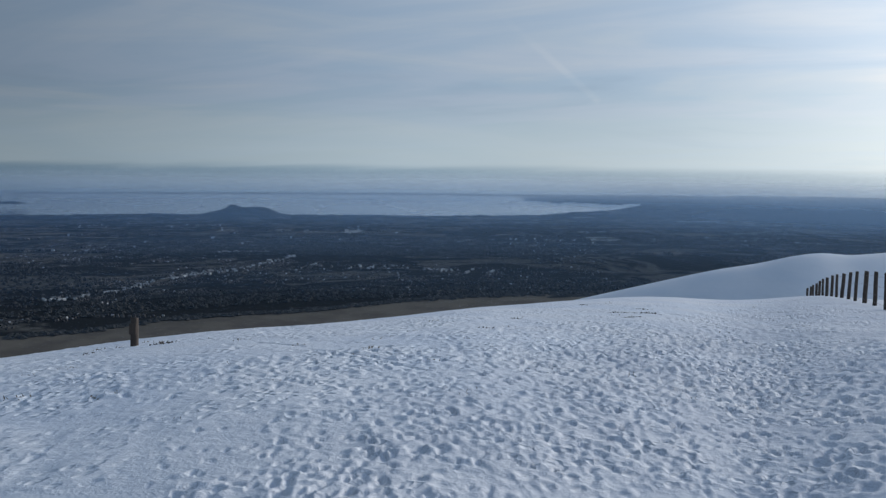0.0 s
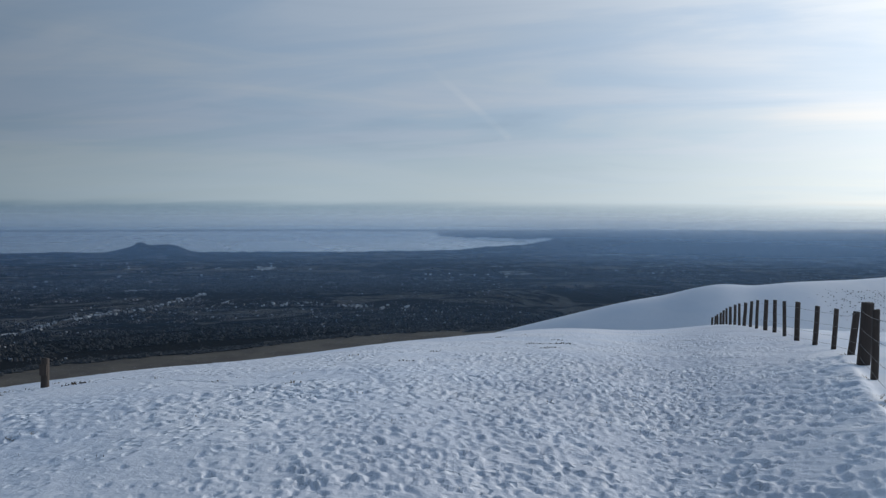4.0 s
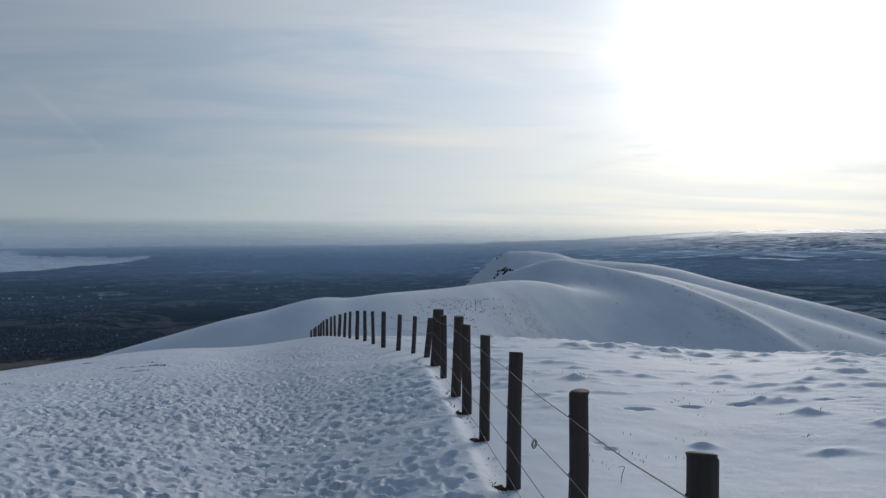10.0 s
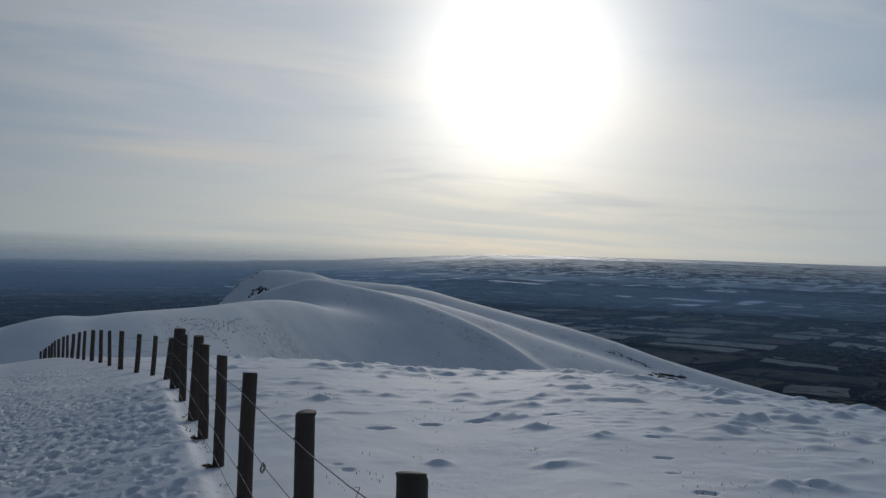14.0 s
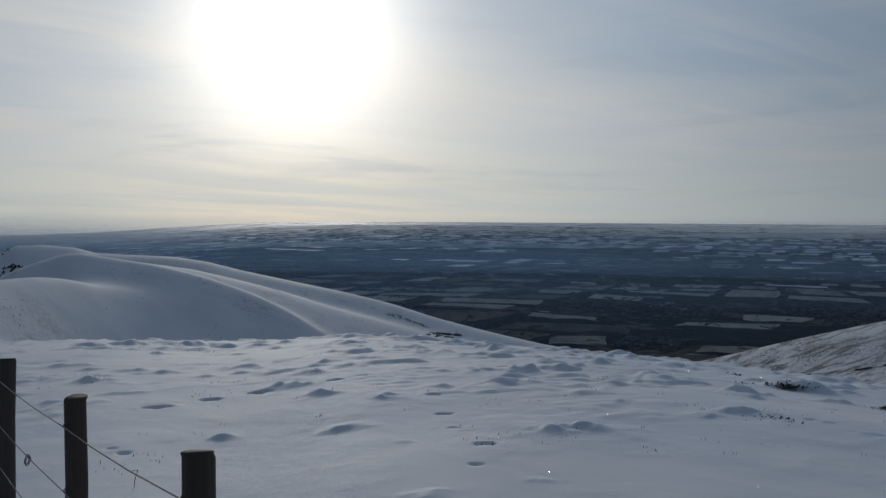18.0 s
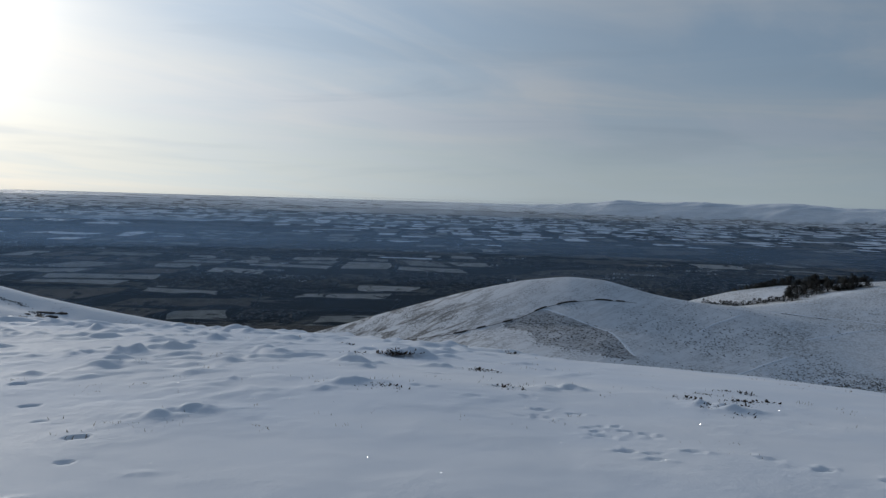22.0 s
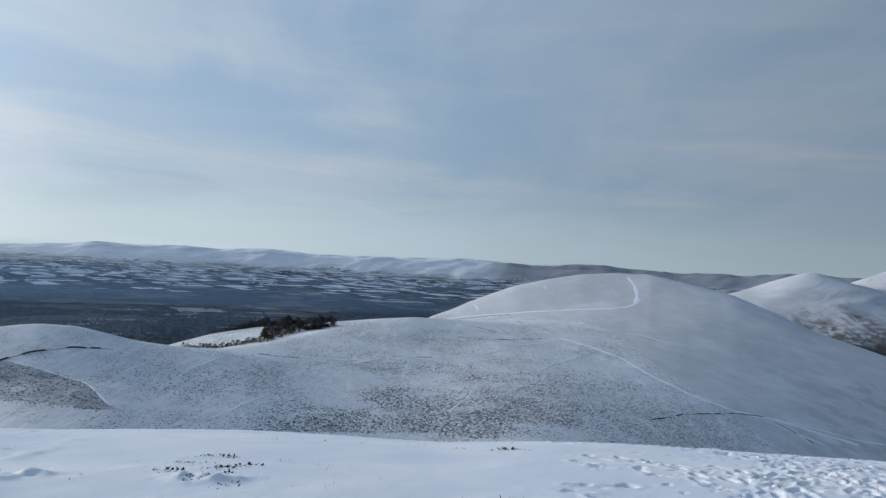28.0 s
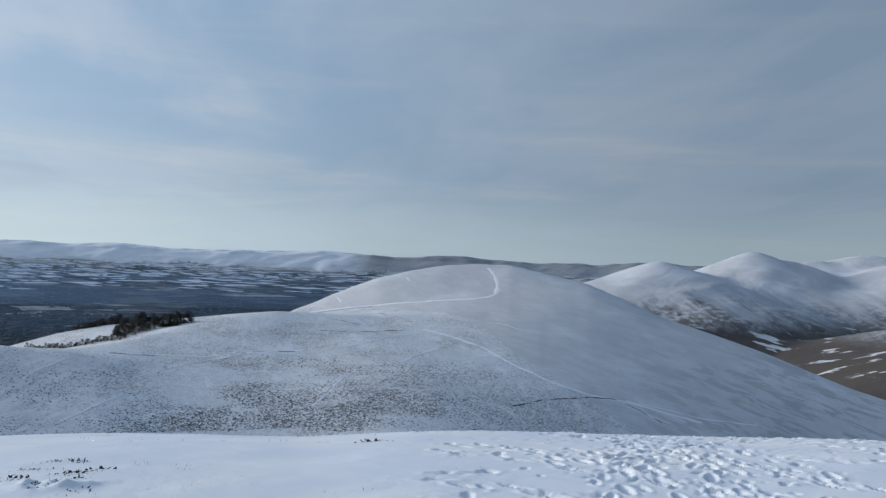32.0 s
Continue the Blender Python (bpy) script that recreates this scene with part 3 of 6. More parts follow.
COAST = "-180,-1 -70,-2.75 -46,-2.87 -37,-2.9 -28.5,-2.93 -21,-2.78 -19.3,-2.58 -16.7,-2.43 -15,-2.1 -14,-1.84 -13.4,-1.6 -12.8,-1.0 180,-1"


def true_distance(r):
    """Far land stands drawn in towards the summit; this gives the distance that its angle of view stands for."""
    u = np.clip((r - 1500.0) / 3400.0, 0, 1)
    return np.where(r < 1500, r, 1500 + 3400 * u / (1 - 0.93 * u))


AZ = np.concatenate([np.arange(-66, 134.01, 0.15), np.arange(136, 293, 2.0)])
NA = len(AZ)
R = np.concatenate([[0.02, 0.12, 0.25, 0.38], np.geomspace(0.5, 3.2, 14, endpoint=False), np.geomspace(3.2, 26, 410, endpoint=False), np.geomspace(26, 60, 36, endpoint=False),
                    np.geomspace(60, 300, 34, endpoint=False), np.geomspace(300, 1300, 190, endpoint=False), np.geomspace(1300, 3400, 130, endpoint=False), np.geomspace(3400, 4900, 95)])
NR = len(R)
AZW = np.where(AZ > 180, AZ - 360, AZ)
AA, RR = np.meshgrid(np.radians(AZ), R, indexing="ij")
XX, YY = RR * np.sin(AA), RR * np.cos(AA)


NOISE_TABLES = {}


def value_noise(x, y, seed, octaves=4, gain=0.5):
    """Smooth fractal noise on arrays, about -1 to 1."""
    out, amp, tot = np.zeros_like(x), 1.0, 0.0
    if seed not in NOISE_TABLES:
        NOISE_TABLES[seed] = np.random.default_rng(seed).uniform(-1, 1, (256, 256))
    table_ = NOISE_TABLES[seed]
    for k in range(octaves):
        fx, fy = x * 2 ** k + 13.7 * k, y * 2 ** k + 7.1 * k
        ix, iy = np.floor(fx).astype(int), np.floor(fy).astype(int)
        tx, ty = fx - ix, fy - iy
        tx, ty = tx * tx * (3 - 2 * tx), ty * ty * (3 - 2 * ty)
        a, b = table_[ix & 255, iy & 255], table_[(ix + 1) & 255, iy & 255]
        c, d = table_[ix & 255, (iy + 1) & 255], table_[(ix + 1) & 255, (iy + 1) & 255]
        out += amp * ((a * (1 - tx) + b * tx) * (1 - ty) + (c * (1 - tx) + d * tx) * ty)
        tot += amp
        amp *= gain
    return out / tot


def near_ground(az, r):
    """Height of the summit's own snow, from the eye's foot to a little past the brow."""
    b = np.tan(np.radians(smooth_at(az, BROW, 1.4)))
    reach = smooth_at(az, REACH, 4.0)
    return (EYE + b * r - EYE * (1 - r / reach) ** 2 * np.where(r < reach, 1.0, 2.2)) * (1 - np.exp(-(r / 2.2) ** 2))


def sink(az):
    """How much lower the plain lies towards the sea, as a slope."""
    return np.interp(az, [-70, 4, 22, 180], [0.019, 0.0165, 0.0, 0.0])


def fall_at(az, dist):
    """How far the plain lies below the eye: it rises into upland a long way off to the south and west."""
    return FALL - np.interp(dist, [7500, 11000, 15000, 24000, 50000], [0, 45, 120, 265, 320]) * np.interp(az, [6, 28], [0.0, 1.0])


def soft_max(a, b, k):
    h = np.clip(0.5 + 0.5 * (a - b) / k, 0, 1)
    return a * h + b * (1 - h) + k * h * (1 - h)


def build_land():
    az = AZW[:, None]
    reach = smooth_at(az, REACH, 4.0)
    z_near = near_ground(az, RR)
    past = np.clip(RR - reach * 1.25, 0, None)
    edge = near_ground(az, reach * 1.25)
    hillside = np.where(RR < reach * 1.25, z_near, edge - 0.42 * past + 0.0001 * past ** 2 * (past < 900))
    plain = EYE - RR * (fall_at(az, true_distance(RR)) / true_distance(RR) + sink(az))
    z = np.maximum(hillside, plain)
    label = np.where(hillside >= plain, 0, 1)
    relief = value_noise(XX / 90, YY / 90, 3, 5)
    small = value_noise(XX / 14, YY / 14, 5, 3)
    broad = value_noise(XX / 230, YY / 230, 9, 4)
    for k, (name, crest, dist, front, back, rounding) in enumerate(RIDGES):
        d = smooth_at(az, dist, 2.0)
        away = np.clip(np.abs(RR - d) / ((0.09 if name == "whitehill" else 0.16) * d), 0, 1)
        e = smooth_at(az, crest, 0.02 if name == "oldvolcano" else 0.7 if name in ("knoll", "spur") else 0.12 if name == "craghill" else 0.3, True) * (1 - away) + smooth_at(az, crest, 10.0 if name == "dome" else 7.0 if name in ("heath", "copse") else 8.0 if name == "whitehill" else 2.5, True) * away
        if name == "farhills":
            e = e + np.interp(az, [-30, 10, 40, 78], [0.07, 0.05, 0.02, 0.04]) * value_noise(az * 1.1 + 0 * RR, 0 * RR, 17, 3)
        zc = EYE + d * np.tan(np.radians(e))
        off = RR - d
        slope = np.where(off < 0, front, np.interp(az, [86, 91, 102, 112], [0.12, 0.035, 0.045, 0.08]) if name == "heath" else back)
        zz = zc - slope * (np.sqrt(np.minimum(off, 220) ** 2 + rounding ** 2) - rounding) - 0.42 * np.clip(off - 220, 0, None)
        if name == "farhills":
            # spurs and gullies
            zz = zz + np.interp(az, [30, 60], [3, 13]) * np.clip(-off / 45, 0, 1) * value_noise(az * 0.9 - off * 0.012, off * 0.009 + az * 0.15, 27, 3, 0.55)
            zz = zz - 0.30 * np.clip(-off - 130, 0, None)
        amp = np.clip(np.abs(off) / (d * (0.012 if name == "farhills" else 0.12)), 0, 1) * (np.interp(az, [10, 60, 75], [5.0, 7.0, 9.0]) if name == "farhills" else 6.0 if name == "oldvolcano" else 1.6 if name == "knoll" else 0.7 if name in ("spur", "shoulder") else 0.4 if name in ("heath", "dome", "copse") else 4.0 if name in ("peaks", "valley") else 1.5)
        zz = zz + (broad if name == "farhills" else relief) * amp + small * np.clip(np.abs(off) / 60, 0, 1) * (0.1 if name in ("spur", "whitehill", "heath") else 0.3)
        if name == "peaks":
            for sa, se, sd, steep, spread in SUMMITS:
                cx, cy = sd * math.sin(radians(sa)), sd * math.cos(radians(sa))
                gap = np.hypot(XX - cx, YY - cy)
                gully = np.clip(gap / 350, 0, 1) * 52 * (0.26 - np.abs(value_noise(XX / 300 + YY / 900, YY / 620 - XX / 900, 8, 4)))
                zz = soft_max(zz, EYE + sd * math.tan(radians(se)) - steep * (np.sqrt(gap ** 2 + spread ** 2) - spread) + gully, 10.0)
        if name == "farhills":
            zz = np.maximum(zz, plain - 4)
        up = zz > z
        z = np.where(zz > z - 30, soft_max(zz, z, 22.0 if k == 1 else 9.0 if k < 4 else 26.0), z) if 2 <= k < 8 or k == 1 else np.where(up, zz, z)
        label = np.where(up, k + 2, label)
    sea = (label == 1) & (az < -12.8) & (az > -70) & (np.degrees(np.arctan2(z - EYE, RR)) > smooth_at(az, COAST, 0.2) + 0.05 * value_noise(AA * 60, RR * 0, 4, 3))
    label = np.where(sea, 20, label)
    # far coast, then leftwards a dark strip that stands in for sea haze
    far_shore_haze = sea & (np.degrees(np.arctan2(z - EYE, RR)) > np.interp(az, [-60, -38, -23, -19.5, -16, -14], [-1.62, -1.60, -1.56, -1.57, -1.66, -1.8]) + 0.03 * value_noise(AA * 40, RR * 0, 24, 3))
    label = np.where(far_shore_haze, 13, label)
    moor = (label == 1) & (az > 112) | (label == 1) & (az < 5) & (np.degrees(np.arctan2(z - EYE, RR)) < np.interp(az, [-50, -45.4, -40, -36, -33.4, -29.8, -26, -17, -8], [-9.97, -9.46, -9.25, -9.12, -8.84, -8.5, -8.19, -7.72, -7.2]) + 0.10 * value_noise(AA * 14, RR * 0, 6, 3))
    label = np.where(moor & (az > -75), 21, label)
    el = np.degrees(np.arctan2(z - EYE, RR))
    burn = (label == 6) & (az > 62.6) & (az < 71.6) & (el < np.interp(az, [62.6, 65.2, 69.5, 71.4], [-7.7, -6.9, -8.1, -9.8])) & (el > np.interp(az, [62.6, 64.3, 64.8, 71.5], [-8.2, -8.4, -9.1, -9.9]))
    label = np.where(burn, 22, label)
    return z, label


Z, LABEL = build_land()
SMOOTH_NEAR = Z.copy()
EL = np.degrees(np.arctan2(Z - EYE, RR))
BROW_R = smooth_at(AZW, REACH, 2.0)


def column(az):
    return int(np.argmin(np.abs(AZ - az)))


def land_z(x, y):
    """Height of the finished land at a place."""
    r, a = math.hypot(x, y), math.degrees(math.atan2(x, y))
    i = min(max((a + 66) / 0.15, 0), 1332.99)
    i0 = int(i)
    f = i - i0
    za = np.interp(r, R, Z[i0])
    zb = np.interp(r, R, Z[i0 + 1])
    return float(za * (1 - f) + zb * f)


def sight(az, el, beyond=60.0):
    """The place on the land, past the brow, that is met on a bearing at a height angle."""
    i = column(az)
    e = EL[i]
    start = int(np.searchsorted(R, beyond))
    top = np.maximum.accumulate(e[start:])
    j = start + int(np.searchsorted(top, el))
    if j >= NR:
        return None
    r = R[j]
    if j > start and e[j] > e[j - 1]:
        r = R[j - 1] + (R[j] - R[j - 1]) * min(1, max(0, (el - e[j - 1]) / (e[j] - e[j - 1])))
    a = math.radians(az)
    return r * math.sin(a), r * math.cos(a), float(np.interp(r, R, Z[i]))


# ---- the near snow: drifts, tussock mounds, trodden tracks ----
def stamp(x0, y0, half_len, half_wid, turn, depth, rim=0.3, power=4):
    """Press (or raise, with negative depth) an oval mark into the near snow."""
    r0, a0 = math.hypot(x0, y0), math.degrees(math.atan2(x0, y0))
    reach = 1.7 * half_len
    i0, i1 = np.searchsorted(AZ[:1334], [a0 - math.degrees(reach / r0), a0 + math.degrees(reach / r0)])
    j0, j1 = np.searchsorted(R, [r0 - reach, r0 + reach])
    if i1 - i0 < 2 or j1 - j0 < 2:
        return
    dx, dy = XX[i0:i1, j0:j1] - x0, YY[i0:i1, j0:j1] - y0
    c, s = math.cos(turn), math.sin(turn)
    u, v = (dx * c + dy * s) / half_len, (-dx * s + dy * c) / half_wid
    q = np.sqrt(u * u + v * v)
    Z[i0:i1, j0:j1] += depth * (rim * np.exp(-((q - 1.25) / 0.28) ** 2) - np.exp(-q ** power))


def place_near(az, el, eye=(0.0, 0.0), up=0.0):
    """The place on the near snow met on a bearing at a height angle from a point at eye height."""
    d = 2.5
    while d < 40:
        x, y = eye[0] + d * math.sin(radians(az)), eye[1] + d * math.cos(radians(az))
        z = land_z(x, y)
        if EYE + up + d * math.tan(radians(el)) <= z:
            return x, y, z
        d += 0.03
    return x, y, z


def footprint(r, x, y, turn, size=1.0, depth=1.0):
    """One boot mark with a broken rim and a few crumbs."""
    stamp(x, y, size * r.uniform(0.05, 0.10), size * r.uniform(0.026, 0.042), turn, depth * r.uniform(0.012, 0.025), 0.2, 6)
    for _ in range(r.randint(0, 2)):
        a = r.uniform(0, 6.28)
        stamp(x + 0.12 * size * math.cos(a), y + 0.12 * size * math.sin(a), 0.045, 0.03, a, -0.009 * depth, 0.0, 3)


# mounds of grass under the snow beyond the fence: bearing, height angle, width
MOUNDS = ["11.8,-9.7,40 13.3,-9.9,62 15.4,-10,34 14.2,-9.4,28 16,-8.6,34 17.3,-9.2,45 18,-8.6,51 20.9,-9.6,62 20.2,-8.1,51 23.2,-8.1,45 24.1,-9.4,28 24.7,-9.6,34 26.3,-9,74 23.1,-10.5,51 31.4,-8.8,51 33.8,-9.6,34",
          "37.2,-9.8,40 36.9,-8.2,62 19.5,-13.6,74 30.9,-14.2,40 29.5,-8.4,51 34.9,-8.7,34 14.9,-8,17 39.3,-9.5,68 27.9,-7.9,40 12,-7.6,28 12.9,-8,23 43.1,-10.1,54 42.3,-13.2,168 39.9,-16.5,60 32.6,-17.6,96",
          "42,-8.7,72 52.8,-10.9,132 29.6,-11.3,120 33.6,-10.7,72 27.3,-13.3,120 50.5,-12.6,110 57,-10.2,120 66.5,-12.2,130 76.5,-12.6,170 83.6,-10.1,60"]
HOLLOWS = "15.4,-11.6,51 18.7,-11.3,40 21.8,-11,45 13.3,-14.2,26 12.6,-13.9,17 26.7,-10.3,28 28.3,-10,23 33,-11.3,27 33.7,-12.5,33 34.3,-13.4,24 36.3,-14.4,42 35.7,-15.7,30"
# single prints on the western snow, and the boot track that leads off
SMALL_PRINTS = "64.2,-13.4 65.1,-14.2 64.1,-14.6 64.9,-14.7 67.6,-14.4 68.8,-15.4 69.4,-15.1 69.4,-15.8 72,-15.5 72.7,-15.5 71.1,-16.7 72.1,-16.8 75.2,-16.1 61.1,-13.6 62.6,-12.7 57.6,-11.9 57.3,-12.9 79.3,-16.2 82.8,-16.5 87,-16.5"
BOOT_TRACK = "93.6,-16.5 95.5,-16 96.9,-15.6 98.4,-14.7 99.3,-14.3 101.9,-13.8 103,-13.3 103.4,-12.4 104,-11.4 100.9,-11 104.1,-10.6 101,-10.4"


def dress_snow():
    near = RR < 60
    az = AZW[:, None]
    fade = np.clip((RR - 1.5) / 2, 0, 1) * np.clip((60 - RR) / 30, 0, 1) * near * np.interp(AZ, [-66, -62, 130, 134], [0, 1, 1, 0])[:, None]
    left = np.clip((0.55 - XX) / 0.8, 0, 1) * (az < 60)
    Z[:] += fade * (0.040 * value_noise(XX / 3.1, YY / 3.1, 11, 3) + (0.012 - 0.006 * left) * value_noise(XX / 0.6, YY / 0.8, 12, 4, 0.5))
    # churned snow on the walkers' side of the fence
    trod = left * np.clip((30 - RR) / 14, 0.6, 1) * np.clip(0.55 + 1.2 * value_noise(XX / 3.0, YY / 3.0, 15, 2), 0.15, 1.3)
    trod = trod * np.where(XX < -3.0, np.clip(0.40 + 1.3 * value_noise((XX - 0.5 * YY) / 2.0, (YY + 0.4 * XX) / 3.2, 19, 3), 0.06, 1.0), 1.0)
    Z[:] += fade * trod * (0.038 * np.abs(value_noise(XX / 0.12, YY / 0.11, 13, 3, 0.62)) + 0.007 * value_noise(XX / 0.07, YY / 0.07, 14, 1))
    # bank of drifted snow along the fence
    side = np.where(XX < 0.42, np.exp(-((XX - 0.42) / 0.60) ** 2), np.exp(-((XX - 0.42) / 0.10) ** 2))
    along = np.clip((YY - 1.5) / 2, 0, 1) * np.clip((16 - YY) / 3, 0, 1)
    Z[:] += fade * along * side * (0.075 + 0.035 * value_noise(XX / 0.5 + YY / 0.9, YY / 0.55 - XX / 0.8, 18, 3))
    # the packed way itself lies a little lower
    Z[:] -= fade * along * 0.05 * np.exp(-((XX + 1.35) / 0.85) ** 2)
    r = random.Random(21)
    # footprints on the trodden side, thick on the way and thin beside it
    for _ in range(30000):
        y = r.uniform(2.5, 27) if r.random() < 0.7 else r.uniform(-1, 14)
        x = r.gauss(-2.4, 2.0) if r.random() < 0.6 else r.uniform(-15, 0.45)
        if x > 0.45 - 0.02 * y * (y > 14) or math.hypot(x, y) < 3.4:
            continue
        want = (0.62 + 0.9 * noise.noise(Vector((x / 2.4, y / 4.0, 3.3)))) * (1.0 if y > 15 else np.interp(x, [-1.5, -0.7, 0.3], [1.0, 0.35, 0.22]))
        # off the beaten path whole patches stay untrodden
        off = float(np.interp(x, [-4.6, -2.9], [1.0, 0.0])) if y < 24 else 0.5
        want = want * (1 - off) + off * min(0.8, max(0.035, 0.22 + 1.7 * noise.noise(Vector(((x - 0.5 * y) / 2.0, (y + 0.4 * x) / 3.2, 8.1)))))
        if r.random() > want * (0.75 if x < -6 else 1.0):
            continue
        footprint(r, x, y, math.pi / 2 + r.gauss(0.1, 0.6), min(0.85, 0.40 + math.hypot(x, y) / 18) * r.uniform(0.6, 1.1), min(1.0, 0.5 + math.hypot(x, y) / 18) * r.uniform(0.7, 1.4))
    # deeper single prints in the soft bank beside the fence
    for _ in range(420):
        y = r.uniform(2.8, 15)
        x = r.uniform(-0.9, 0.35)
        stamp(x, y, r.uniform(0.09, 0.14), r.uniform(0.045, 0.06), math.pi / 2 + r.gauss(0.1, 0.35), r.uniform(0.012, 0.034), 0.3, 5)
    # a sledge line and short scuffs
    for k in range(60):
        stamp(-1.15 - 0.0165 * k + 0.012 * math.sin(k * 0.5), 4.9 + 0.05 * k, 0.06, 0.025, 1.88, 0.0045 * (0.4 + abs(math.sin(k * 0.9))), 0.3)
    for x0, y0, n in ((-6.2, 8.2, 16), (-5.2, 7.6, 12), (-7.6, 8.9, 12)):
        for k in range(n):
            stamp(x0 + 0.09 * k, y0 - 0.035 * k, 0.08, 0.03, -0.35, 0.02, 0.2)
    # trodden ground to the west: boot trails that cross, and scuffed snow between
    for k in range(46):
        a, d = r.gauss(118, 9), r.uniform(5.2, 15)
        if a < 100 + (9 - d) * 1.6:
            continue
        x, y, way = d * math.sin(radians(a)), d * math.cos(radians(a)), r.gauss(-0.35, 0.55)
        gait, heavy = r.uniform(0.26, 0.40), r.uniform(0.7, 1.5)
        for step_ in range(r.randint(5, 16)):
            side = 0.09 * (1 if step_ % 2 else -1)
            fx, fy = x - side * math.sin(way), y + side * math.cos(way)
            if fx > 2 and 98 < math.degrees(math.atan2(fx, fy)) < 131:
                stamp(fx, fy, r.uniform(0.12, 0.22), r.uniform(0.035, 0.055), way + r.gauss(0, 0.25), heavy * r.uniform(0.014, 0.032), 0.55, 5)
                footprint(r, fx + r.gauss(0.05, 0.04), fy + r.gauss(0, 0.04), way, 0.9, 0.9)
            x, y, way = x + gait * math.cos(way), y + gait * math.sin(way), way + r.gauss(0, 0.12)
    for _ in range(380):
        a, d = r.gauss(116, 9), r.uniform(5.6, 14.5)
        if a < 100 + (9 - d) * 1.6:
            continue
        footprint(r, d * math.sin(radians(a)), d * math.cos(radians(a)), r.gauss(-0.5, 0.8), r.uniform(0.7, 1.3), r.uniform(0.5, 1.2))
    spots = [place_near(a, e, (0.38, 0.16), 0.02) for a, e in zip(*table(SMALL_PRINTS))]
    for x, y, z in spots:
        for _ in range(2):
            footprint(r, x + r.gauss(0, 0.05), y + r.gauss(0, 0.05), math.atan2(-x, y) + r.gauss(0, 0.4), 0.9, 0.75)
    spots = [place_near(a, e, (0.38, 0.16), 0.02) for a, e in zip(*table(BOOT_TRACK))]
    for x, y, z in spots:
        way = r.gauss(-0.1, 0.2)
        stamp(x, y, 0.13, 0.045, way, 0.022, 0.12, 4)
        for _ in range(3):
            a = r.uniform(0, 6.28)
            stamp(x + 0.18 * math.cos(a), y + 0.12 * math.sin(a), 0.04, 0.025, a, -0.007, 0.0, 3)
    # low swells, mounds and hollows beyond the fence
    lumps = value_noise(XX / 0.62, YY / 0.46, 31, 3, 0.5)
    where = np.clip((XX - 0.9) / 0.6, 0, 1) * np.clip((RR - 5) / 4, 0, 1) * np.clip((74 - az) / 22, 0, 1) * (az < 90)
    where = where * np.clip(0.55 + 0.9 * value_noise(XX / 2.6, YY / 2.6, 32, 2), 0.0, 1) * np.clip((RR - 4) / 9, 0.25, 1)
    Z[:] += fade * where * (0.24 * np.clip(lumps - 0.15, 0, 1) + 0.05 * np.abs(value_noise(XX / 0.32, YY / 0.24, 33, 3, 0.55)))
    Z[:] += fade * where * 0.016 * np.abs(value_noise(XX / 0.13, YY / 0.10, 36, 3, 0.6)) * np.clip(value_noise(XX / 1.4, YY / 1.1, 37, 2) * 2 + 0.4, 0, 1)
    before = Z.copy()
    for text in MOUNDS:
        for q in text.split():
            a, e, w = (float(c) for c in q.split(","))
            x, y, z = place_near(a, e - 0.12, (0.0, -0.08) if a < 50 else (0.38, 0.16), -0.03)
            half = w / 1550 * math.hypot(x, y) * 0.44
            for k in range(3):
                m = half * (0.62, 0.42, 0.34)[k] * r.uniform(0.8, 1.2)
                ox, oy = (0, 0) if k == 0 else (r.uniform(-0.7, 0.7) * half, r.uniform(-0.2, 0.6) * half)
                turn = -radians(a) + r.gauss(0, 0.3)
                stamp(x + ox, y + oy, m * 1.5, m * 0.8, turn, -min(0.085, 0.19 * m), 0.0, 2)
    for _ in range(230):
        a, d = r.uniform(3, 60), 8 + 15 * r.random() ** 0.7
        x, y = d * math.sin(radians(a)), d * math.cos(radians(a))
        if x < 1.1:
            continue
        w = r.uniform(0.06, 0.17)
        stamp(x, y, w * r.uniform(1.2, 2.2), w * 0.8, -radians(a) + r.gauss(0, 0.3), -0.30 * w, 0.0, 2)
    rough = 0.80 + 1.15 * value_noise(XX / 0.20, YY / 0.17, 35, 3, 0.6)
    Z[:] = before + (Z - before) * rough
    for q in HOLLOWS.split():
        a, e, w = (float(c) for c in q.split(","))
        x, y, z = place_near(a, e, (0.0, -0.08), -0.03)
        half = w / 1550 * math.hypot(x, y) * 0.5
        stamp(x, y, half * 1.0, half * 0.55, -radians(a), 0.055 * min(1, half / 0.12), 0.12, 5)


dress_snow()


